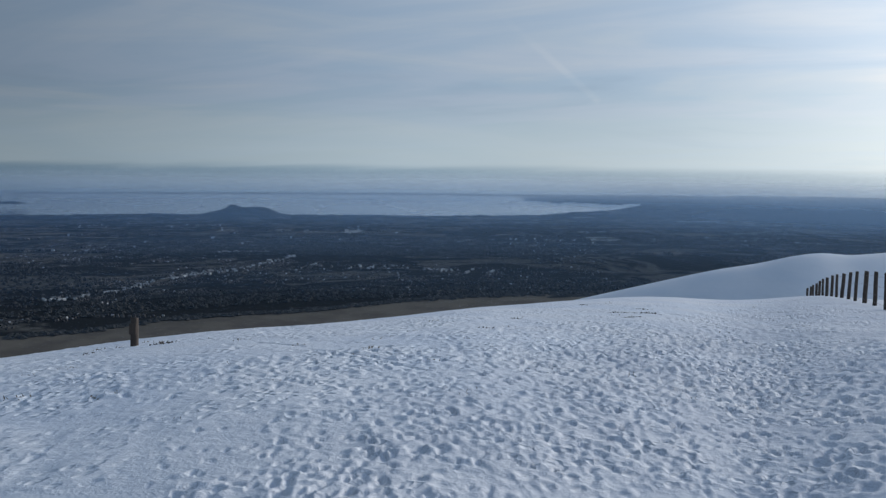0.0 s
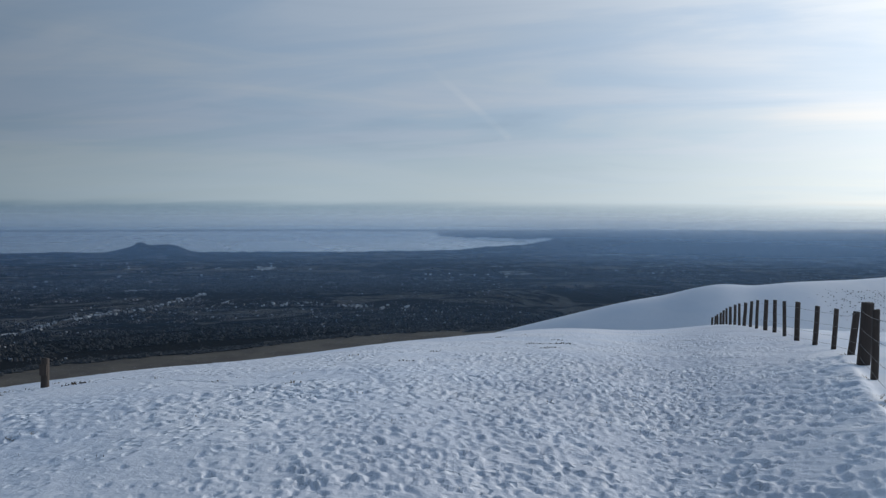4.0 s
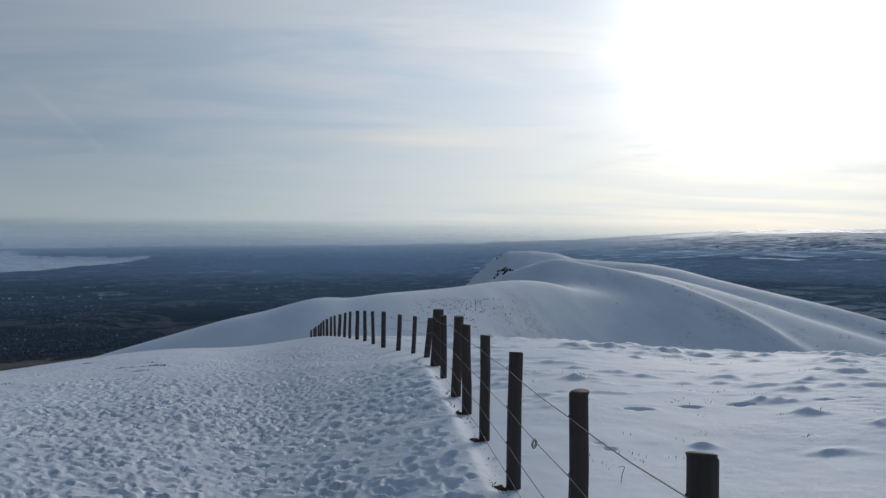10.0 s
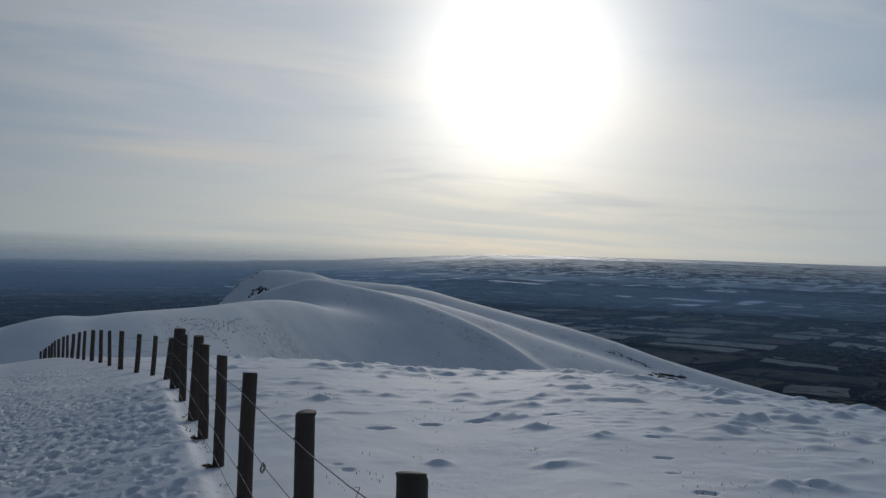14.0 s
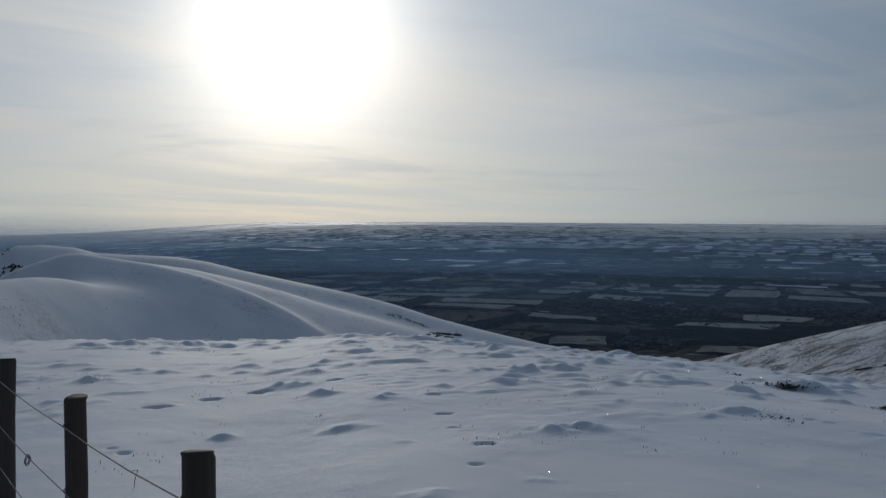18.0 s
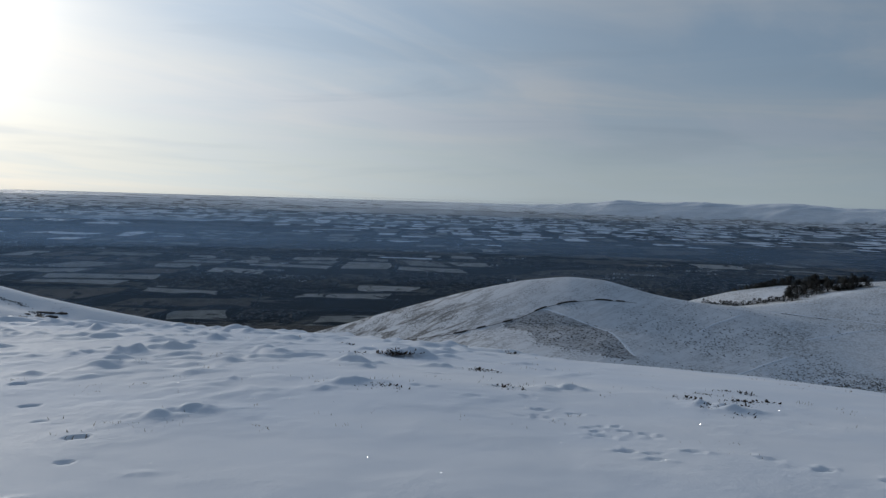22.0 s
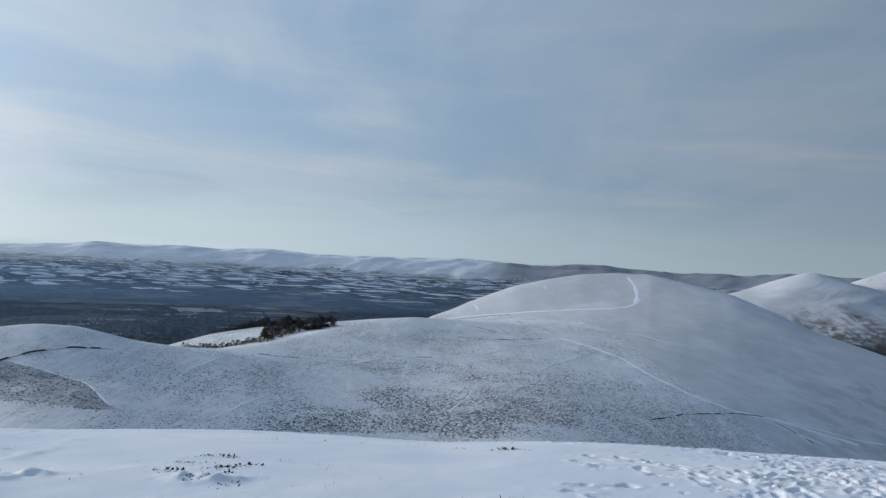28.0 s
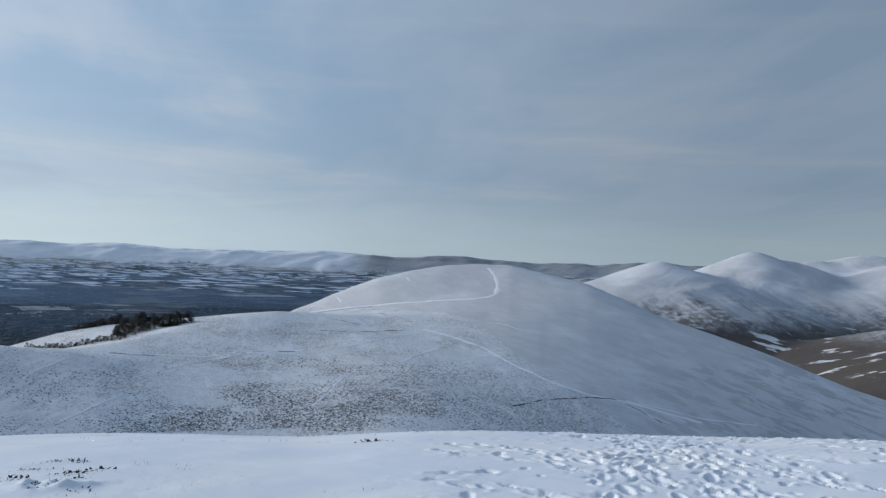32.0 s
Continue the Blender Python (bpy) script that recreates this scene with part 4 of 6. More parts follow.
def region_mesh(name, mask_faces, mat, label, category):
    idx = np.full(NA * NR, -1, dtype=np.int64)
    fi, fj = np.nonzero(mask_faces)
    a, b = fi * NR + fj, ((fi + 1) % NA) * NR + fj
    quads = np.stack([a, a + 1, b + 1, b], 1)
    used = np.unique(quads)
    idx[used] = np.arange(len(used))
    quads = idx[quads]
    me = bpy.data.meshes.new(name)
    co = np.stack([XX.ravel()[used], YY.ravel()[used], Z.ravel()[used]], 1)
    me.vertices.add(len(used))
    me.vertices.foreach_set("co", co.astype(np.float32).ravel())
    me.loops.add(quads.size)
    me.loops.foreach_set("vertex_index", quads.ravel().astype(np.int32))
    me.polygons.add(len(quads))
    me.polygons.foreach_set("loop_start", np.arange(0, quads.size, 4, dtype=np.int32))
    me.polygons.foreach_set("use_smooth", np.ones(len(quads), dtype=bool))
    d = true_distance(RR.ravel()[used]) / 1000
    ang = AA.ravel()[used]
    uv = np.stack([d * np.sin(ang), d * np.cos(ang)], 1)[quads.ravel()]
    layer = me.uv_layers.new(name="plan")
    layer.data.foreach_set("uv", uv.astype(np.float32).ravel())
    me.update()
    me.validate()
    me.materials.append(mat)
    return tagged(new(name, me), label, category, "", "structure")


FACE = np.concatenate([LABEL[:, :-1]], 0)


def faces_of(*labels):
    return np.isin(FACE, labels)


region_mesh("ground", faces_of(0), M_SNOW, "trodden and wind-drifted snow on the open hilltop", "snow ground")
region_mesh("hill_knoll", faces_of(2), M_HILL, "smooth snow-covered knoll below the summit", "hill")
region_mesh("hill_crag", faces_of(3, 4, 5), M_HILL, "long snow-covered hill with shaded face and crags", "hill")
region_mesh("hill_dome", faces_of(6), M_DOME, "low rounded hill with thin snow over heather", "hill")
region_mesh("hill_heather", faces_of(22), M_BURN, "grey block of heather below the wall", "heather")
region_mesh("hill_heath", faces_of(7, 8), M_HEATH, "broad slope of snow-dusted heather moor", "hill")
region_mesh("hill_white", faces_of(9), M_WHITE, "rounded snow-covered hill crossed by a track", "hill")
region_mesh("hill_peaks", faces_of(10, 11), M_PEAK, "range of steep snowy peaks with dark lower slopes", "hills")
region_mesh("hill_volcano", faces_of(12), M_CRAG, "dark craggy hill rising over the city", "hill")
region_mesh("hill_far", faces_of(13), M_FAR, "distant snow-streaked hills on the skyline, bare parts tinted blue as haze", "hills")
region_mesh("ground_plain", faces_of(1), M_LOW, "wide lowland of winter fields, woods and towns", "lowland")
region_mesh("ground_moor", faces_of(21), M_MOOR, "brown moorland strip at the foot of the hill", "moor")
region_mesh("water", faces_of(20), M_SEA, "pale calm sea in the wide bay", "sea")


# ---- helpers for things ----
def part(name, bm, mat, parent=None, label="", smooth=False):
    me = bpy.data.meshes.new(name)
    bm.to_mesh(me)
    bm.free()
    if smooth:
        me.polygons.foreach_set("use_smooth", np.ones(len(me.polygons), dtype=bool))
    me.materials.append(mat)
    ob = new(name, me)
    if parent is not None:
        ob.parent = parent
    if label:
        ob["label"] = label
    return ob


def post_mesh(radius, height, seed, buried=0.25):
    """A round timber post, a little uneven, with a worn edge at its sawn top."""
    r = random.Random(seed)
    bm = bmesh.new()
    rings, n = [], 14
    levels = [(-buried, 1.05), (0.0, 1.04), (height * 0.3, 1.02), (height * 0.62, 0.99), (height - 0.014, 0.97), (height - 0.003, 0.95), (height, 0.90)]
    wob = [r.uniform(0.94, 1.05) for _ in range(n)]
    for z, k in levels:
        sx, sy = r.uniform(-0.005, 0.005), r.uniform(-0.005, 0.005)
        rings.append([bm.verts.new((math.cos(2 * math.pi * i / n) * radius * k * wob[i] + sx, math.sin(2 * math.pi * i / n) * radius * k * wob[i] + sy,
                                    z + (0.006 * math.cos(2 * math.pi * i / n + seed) if z > height - 0.05 else 0))) for i in range(n)])
    for lo, hi in zip(rings, rings[1:]):
        for i in range(n):
            bm.faces.new((lo[i], lo[(i + 1) % n], hi[(i + 1) % n], hi[i]))
    bm.faces.new(rings[-1])
    bm.normal_update()
    return bm


def tube(bm, points, radius, n=5):
    rings = []
    for k, p in enumerate(points):
        p = Vector(p)
        t = (Vector(points[min(k + 1, len(points) - 1)]) - Vector(points[max(k - 1, 0)])).normalized()
        side = t.cross(Vector((0, 0, 1)))
        side = side.normalized() if side.length > 1e-4 else Vector((1, 0, 0))
        up = side.cross(t)
        rings.append([bm.verts.new(p + radius * (math.cos(2 * math.pi * i / n) * side + math.sin(2 * math.pi * i / n) * up)) for i in range(n)])
    for lo, hi in zip(rings, rings[1:]):
        for i in range(n):
            bm.faces.new((lo[i], lo[(i + 1) % n], hi[(i + 1) % n], hi[i]))


# ---- the fence ----
# bearing and distance from the foot of the fence line's start, height above the snow, radius, lean in degrees along and across
FENCE_EYE = (-0.255, -0.19)
POSTS = []
for y, top in ((2.08, 0.945), (3.55, 0.825), (5.46, 0.725), (7.11, 0.625), (8.69, 0.535), (10.03, 0.485), (12.25, 0.265), (14.07, 0.175)):
    POSTS.append((0.64, y, top))
BEND = [(2.96, -6.03), (2.04, -5.92), (1.04, -5.82), (0.04, -5.63), (-0.63, -5.60), (-1.18, -5.55), (-1.70, -5.55), (-2.18, -5.61), (-2.54, -5.68),
        (-2.87, -5.78), (-3.16, -5.85), (-3.42, -5.92), (-3.67, -6.06), (-3.89, -6.16), (-4.07, -6.3), (-4.22, -6.45), (-4.40, -6.55), (-4.54, -6.66), (-4.72, -6.76)]
for k, (a, e) in enumerate(BEND):
    d = 16.0 + 1.75 * k
    POSTS.append((FENCE_EYE[0] + d * math.sin(radians(a)), FENCE_EYE[1] + d * math.cos(radians(a)), EYE + d * math.tan(radians(e))))
fence = tagged(new("fence"), "weathered round timber posts with rusty wire along the snowy ridge", "fence")
fence.location = (0.64, 3.5, land_z(0.64, 3.5))
bpy.context.view_layer.update()
TOPS = []
for k, (x, y, top) in enumerate(POSTS):
    ground = land_z(x, y)
    height = max(0.55, top - ground)
    thick = 0.095 if k == 7 else ((0.043, 0.044, 0.047)[k] if k < 3 else 0.051 + 0.006 * ((k * 7) % 3 - 1))
    post = part("post", post_mesh(thick, height, k), M_WOOD, fence, "stout corner strainer post" if k == 7 else "", True)
    lean = (rnd.gauss(0, 1.2), rnd.gauss(0, 1.2)) if k != 8 else (0, 5.5)
    if k in (9, 10):
        lean = (0, 2.6)
    post.matrix_basis = Matrix.Translation(-fence.location) @ pose(x, y, top - height, lean[0], lean[1], rnd.uniform(0, 360))
    if k in (8, 9, 10):
        post.matrix_basis = Matrix.Translation(-fence.location) @ pose(x, y, top - height, 0, lean[1], 0)
    TOPS.append((x - thick - 0.004 if k < 7 else x - 0.06, y, top, height))
for k, drop in enumerate((0.10, 0.34, 0.56, 0.74)):
    bm = bmesh.new()
    pts = []
    for (x, y, top, h), nxt in zip(TOPS, TOPS[1:] + TOPS[-1:]):
        for f in (0.0, 0.33, 0.66):
            z = (top - drop * h / 0.85) * (1 - f) + (nxt[2] - drop * nxt[3] / 0.85) * f - 0.012 * math.sin(f * math.pi)
            pts.append(Vector((x * (1 - f) + nxt[0] * f, y * (1 - f) + nxt[1] * f, z)) - fence.location)
    first = POSTS[0]
    pts.insert(0, Vector((first[0] - 0.06, first[1] - 1.6, pts[0].z + fence.location.z + 0.08)) - fence.location)
    tube(bm, pts, 0.0023)
    part("wire", bm, M_WIRE, fence, "thin rusty fence wire")
# staples that hold the wires to the near posts
for k, (x, y, top, h) in enumerate(TOPS[:7]):
    for drop in (0.10, 0.34, 0.56, 0.74):
        bm = bmesh.new()
        at = Vector((x + 0.012, y, top - drop * h / 0.85)) - fence.location
        tube(bm, [at + Vector((0.012 - 0.020 * math.sin(q), 0.0, 0.011 * math.cos(q))) for q in np.linspace(0, math.pi, 7)], 0.0022, 4)
        part("staple", bm, M_WIRE, fence, "bent wire staple")
# loose curls of wire
for x, y, z in ((0.60, 2.95, 0.42), (0.61, 2.55, 0.30), (0.60, 4.4, 0.38)):
    bm = bmesh.new()
    tube(bm, [Vector((0.01 * math.sin(q * 0.7), 0.018 * math.cos(q * 0.7) + 0.003 * q, 0.02 * math.sin(q * 0.7 + 0.5))) + Vector((x, y, z)) - fence.location for q in range(22)], 0.0028, 4)
    part("wire_curl", bm, M_WIRE, fence, "loose curl of rusty wire")

# ---- haze over the lowland, imitated by tinted see-through sheets ----
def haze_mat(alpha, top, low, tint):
    m = bpy.data.materials.new("haze_tint_sheet")
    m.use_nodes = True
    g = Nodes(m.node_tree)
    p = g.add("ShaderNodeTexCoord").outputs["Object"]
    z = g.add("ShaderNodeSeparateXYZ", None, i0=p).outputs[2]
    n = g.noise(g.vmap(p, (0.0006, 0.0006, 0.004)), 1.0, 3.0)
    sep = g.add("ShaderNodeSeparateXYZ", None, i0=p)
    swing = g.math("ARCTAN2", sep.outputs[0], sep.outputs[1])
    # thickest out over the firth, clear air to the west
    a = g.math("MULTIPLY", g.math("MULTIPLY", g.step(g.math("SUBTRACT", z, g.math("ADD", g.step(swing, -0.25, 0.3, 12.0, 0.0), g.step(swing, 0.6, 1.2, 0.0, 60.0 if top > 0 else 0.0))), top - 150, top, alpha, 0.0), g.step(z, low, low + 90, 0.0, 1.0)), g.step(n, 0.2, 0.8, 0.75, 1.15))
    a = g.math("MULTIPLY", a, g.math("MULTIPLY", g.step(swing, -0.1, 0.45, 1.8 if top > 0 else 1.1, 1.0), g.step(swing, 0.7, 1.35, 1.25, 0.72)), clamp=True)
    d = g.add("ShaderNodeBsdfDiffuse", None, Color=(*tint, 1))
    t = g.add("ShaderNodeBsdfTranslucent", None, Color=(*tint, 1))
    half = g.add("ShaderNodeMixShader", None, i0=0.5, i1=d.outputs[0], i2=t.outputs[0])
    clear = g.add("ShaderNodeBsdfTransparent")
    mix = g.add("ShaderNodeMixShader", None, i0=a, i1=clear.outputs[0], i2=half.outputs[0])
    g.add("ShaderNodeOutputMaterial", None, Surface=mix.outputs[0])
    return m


def haze_sheet(name, radius, low, top, alpha):
    # nearer sheets tinted blue, far ones near white, as hazy air would look
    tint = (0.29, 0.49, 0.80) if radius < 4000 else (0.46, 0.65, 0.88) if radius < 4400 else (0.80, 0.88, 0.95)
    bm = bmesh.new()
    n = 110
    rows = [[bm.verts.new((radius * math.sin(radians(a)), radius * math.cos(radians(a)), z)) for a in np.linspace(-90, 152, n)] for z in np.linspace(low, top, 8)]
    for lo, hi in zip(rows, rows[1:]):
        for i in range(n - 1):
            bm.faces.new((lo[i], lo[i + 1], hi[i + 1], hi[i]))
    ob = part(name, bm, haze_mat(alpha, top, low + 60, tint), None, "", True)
    return tagged(ob, "tinted see-through sheet standing in for haze over the far lowland", "haze", "", "structure")


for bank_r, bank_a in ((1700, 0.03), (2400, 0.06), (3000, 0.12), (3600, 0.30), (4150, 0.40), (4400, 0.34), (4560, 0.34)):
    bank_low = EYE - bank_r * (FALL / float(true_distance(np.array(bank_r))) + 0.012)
    haze_sheet("backdrop_haze", bank_r, bank_low - 60, 10 if bank_r > 4300 else -10, bank_a)


# ---- the lowland: town, woods ----
R_OF_D = (true_distance(np.linspace(1000, 4890, 4000)), np.linspace(1000, 4890, 4000))


def on_plain(az, dist):
    """Place of a far point that stands for a true distance, and the scale there."""
    r = float(np.interp(dist, *R_OF_D))
    return r * math.sin(radians(az)), r * math.cos(radians(az)), r / dist, r


def plain_dist(az, el):
    return FALL / max(0.004, math.tan(radians(-el)) - float(sink(az)))


def is_plain(az, r):
    return LABEL[column(az), int(np.searchsorted(R, r))] == 1


def from_lists(name, verts, faces, mat, label, category):
    me = bpy.data.meshes.new(name)
    me.from_pydata(verts, [], faces)
    me.update()
    me.materials.append(mat)
    return tagged(new(name, me), label, category, "", "stuff")


def house(verts, faces, x, y, z, s, turn, w, d, h):
    """A gabled house: four walls and a two-sided roof."""
    c, sn = math.cos(turn), math.sin(turn)
    b = len(verts)
    for px, py, pz in ((-w, -d, -2), (w, -d, -2), (w, d, -2), (-w, d, -2), (-w, -d, h), (w, -d, h), (w, d, h), (-w, d, h), (-w, 0, h + d * 0.8), (w, 0, h + d * 0.8)):
        verts.append((x + s * (px * c - py * sn), y + s * (px * sn + py * c), z + s * pz))
    faces += [(b, b + 1, b + 5, b + 4), (b + 1, b + 2, b + 6, b + 9, b + 5), (b + 2, b + 3, b + 7, b + 6), (b + 3, b, b + 4, b + 8, b + 7),
              (b + 4, b + 5, b + 9, b + 8), (b + 7, b + 8, b + 9, b + 6)]


def streets(seed, count, az_range, dist_range, keep, size=1.0):
    r = random.Random(seed)
    verts, faces = [], []
    made = 0
    while made < count:
        az = r.uniform(*az_range)
        dist = math.sqrt(r.uniform(dist_range[0] ** 2, dist_range[1] ** 2))
        px, py = dist * math.sin(radians(az)) / 900, dist * math.cos(radians(az)) / 900
        if noise.noise(Vector((px, py, seed))) < keep + r.uniform(-0.15, 0.15):
            made += 0.2
            continue
        made += 1
        run, n = r.choice((0.35, 0.35 + math.pi / 2, r.uniform(0, 3))), r.randint(4, 16)
        for k in range(n):
            for side in (-1, 1):
                if r.random() < 0.25:
                    continue
                ex = dist * math.sin(radians(az)) + 15 * (k - n / 2) * math.cos(run) - side * 13 * math.sin(run)
                ey = dist * math.cos(radians(az)) + 15 * (k - n / 2) * math.sin(run) + side * 13 * math.cos(run)
                a2, d2 = math.degrees(math.atan2(ex, ey)), math.hypot(ex, ey)
                if d2 < 1600:
                    continue
                x, y, s, rr = on_plain(a2, d2)
                if not is_plain(a2, rr):
                    continue
                house(verts, faces, x, y, land_z(x, y), s, run + r.gauss(0, 0.05), size * r.uniform(4.5, 7.5), size * r.uniform(3.2, 4.6), size * r.uniform(3.5, 6.5))
    return verts, faces


v, f = streets(3, 820, (-64, -17), (2550, 6200), 0.0, 0.62)
from_lists("town", v, f, M_TOWN, "grey suburban houses spread over the plain below", "town")
v, f = streets(5, 200, (-64, 6), (5200, 8800), 0.0, 1.5)
from_lists("city", v, f, M_TOWN, "distant city blocks towards the shore", "city")
v, f = streets(8, 70, (30, 84), (3000, 7000), 0.12, 0.8)
from_lists("villages", v, f, M_STREET, "small villages among the southern fields", "villages")
# pale terraces along the main streets of the town: bearing and height angle of their ends
v, f = [], []
r_t = random.Random(61)
for a0, e0, a1, e1, n in ((-48.6, -7.7, -44.1, -6.8, 60), (-44.1, -6.8, -40.6, -6.4, 40), (-40.6, -6.4, -37.0, -5.6, 50), (-52.5, -8.0, -49.2, -7.8, 24), (-36, -6.2, -24, -6.6, 50),
                          (-44, -3.9, -30, -4.1, 26), (-28, -4.6, -16, -4.3, 26), (-50, -3.6, -47, -3.5, 14)):
    for k in range(n):
        q = r_t.random()
        a_h = a0 + (a1 - a0) * q
        d_h = plain_dist(a_h, e0 + (e1 - e0) * q + r_t.gauss(0, 0.06))
        x, y, sc, rr = on_plain(a_h, d_h)
        if is_plain(a_h, rr):
            house(v, f, x, y, land_z(x, y), sc, r_t.uniform(0, 3), r_t.uniform(4, 10), r_t.uniform(3, 5), r_t.uniform(3, 6))
from_lists("terraces", v, f, M_STREET, "pale terraced houses along the main streets", "town")


def tree_blob(verts, faces, x, y, z, s, h, w, r):
    """A far tree: an uneven crown of seven points over a short base."""
    b = len(verts)
    n = 5
    for k in range(n):
        a = 2 * math.pi * k / n + r.uniform(-0.4, 0.4)
        q = w * r.uniform(0.75, 1.2)
        verts.append((x + s * q * math.cos(a), y + s * q * math.sin(a), z + s * h * r.uniform(0.05, 0.35)))
    verts.append((x + s * r.uniform(-1, 1), y + s * r.uniform(-1, 1), z + s * h))
    verts.append((x, y, z - s * 2))
    for k in range(n):
        faces.append((b + k, b + (k + 1) % n, b + n))
        faces.append((b + (k + 1) % n, b + k, b + n + 1))


def woods(seed, count, az_range, dist_range, keep, belts=()):
    r = random.Random(seed)
    verts, faces = [], []
    k = 0
    tries = 0
    while k < count and tries < count * 12:
        tries += 1
        az = r.uniform(*az_range)
        dist = math.sqrt(r.uniform(dist_range[0] ** 2, dist_range[1] ** 2))
        ex, ey = dist * math.sin(radians(az)), dist * math.cos(radians(az))
        if noise.fractal(Vector((ex / 1500, ey / 1500, seed)), 1.0, 2.0, 3) < keep:
            continue
        x, y, s, rr = on_plain(az, dist)
        if not is_plain(az, rr):
            continue
        tree_blob(verts, faces, x, y, land_z(x, y), s, r.uniform(6, 12), r.uniform(6, 12), r)
        k += 1
    for a0, e0, a1, e1, width, n in belts:
        for _ in range(n):
            q = r.random()
            az = a0 + (a1 - a0) * q
            dist = plain_dist(az, e0 + (e1 - e0) * q) + r.uniform(-0.5, 0.5) * width
            x, y, s, rr = on_plain(az + r.gauss(0, 0.05), dist)
            if rr < 1350 or not is_plain(az, rr):
                continue
            tree_blob(verts, faces, x, y, land_z(x, y), s, r.uniform(5, 10), r.uniform(6, 11), r)
    return verts, faces


v, f = woods(11, 9000, (-66, 22), (2050, 8000), 0.22, [(-52, -8.3, -20, -7.0, 60, 900), (-64, -9.3, -22, -7.6, 260, 1600), (-47.6, -4.85, -24.5, -5.1, 1300, 5000), (-30, -4.4, 2, -4.2, 500, 900)])
from_lists("woodland", v, f, M_WOODS, "dark bare woods and hedges between the houses", "woodland")


# ---- the fields of the lowland: a patchwork laid out on the plan, in kilometres ----
def plan_place(px, py, lift=0.0):
    """Scene place of a point of the plan, and the scale there."""
    dist = np.hypot(px, py) * 1000
    r = np.interp(dist, *R_OF_D)
    a = np.arctan2(px, py)
    return r * np.sin(a), r * np.cos(a), EYE - r * (fall_at(np.degrees(a), dist) / dist + sink(np.degrees(a))) + lift * r / dist, r / dist


def patchwork(seed, half, least):
    """Rectangles of uneven size that fill a square, by splitting it again and again."""
    r = random.Random(seed)
    todo, done = [(-half, -half, half, half)], []
    while todo:
        x0, y0, x1, y1 = todo.pop()
        w, h = x1 - x0, y1 - y0
        near_d = max(1.0, math.hypot((x0 + x1) / 2, (y0 + y1) / 2))
        if w * h < least * r.uniform(0.7, 2.2) * (1.0 + near_d / 24):
            done.append((x0, y0, x1, y1))
            continue
        c = r.uniform(0.36, 0.64)
        if w * r.uniform(0.7, 1.4) > h:
            todo += [(x0, y0, x0 + c * w, y1), (x0 + c * w, y0, x1, y1)]
        else:
            todo += [(x0, y0, x1, y0 + c * h), (x0, y0 + c * h, x1, y1)]
    return done


def bend(px, py):
    """The patchwork turned and warped, so that no edge runs straight for long."""
    t = 0.55
    u, w = px * math.cos(t) - py * math.sin(t), px * math.sin(t) + py * math.cos(t)
    return (u + 0.18 * value_noise(u / 0.8, w / 0.8, 71, 4, 0.45) + 0.5 * value_noise(u / 6, w / 6, 72, 2),
            w + 0.18 * value_noise(u / 0.8, w / 0.8, 73, 4, 0.45) + 0.5 * value_noise(u / 6, w / 6, 74, 2))


def belt(verts, faces, p0, p1, high, wide, r):
    """A belt of trees along an edge: a long uneven hump with a ragged top."""
    n = max(3, int(math.hypot(p1[0] - p0[0], p1[1] - p0[1]) / 0.045))
    q = np.linspace(0, 1, n)
    px, py = p0[0] + (p1[0] - p0[0]) * q, p0[1] + (p1[1] - p0[1]) * q
    d = np.hypot(px, py)
    ox, oy = px / d * wide, py / d * wide
    x0, y0, z0, sc = plan_place(px - ox, py - oy)
    x1, y1, z1, sc = plan_place(px, py)
    x2, y2, z2, sc2 = plan_place(px + ox, py + oy)
    b = len(verts)
    for i in range(n):
        h = high * r.uniform(0.35, 1.2) * (0.0 if i in (0, n - 1) else 1.0) * (0.15 if r.random() < 0.12 else 1.0)
        verts += [(x0[i], y0[i], z0[i] - 1), (x1[i], y1[i], z1[i] + h * sc[i]), (x2[i], y2[i], z2[i] - 1)]
    for i in range(n - 1):
        c = b + 3 * i
        faces += [(c, c + 1, c + 4, c + 3), (c + 1, c + 2, c + 5, c + 4)]


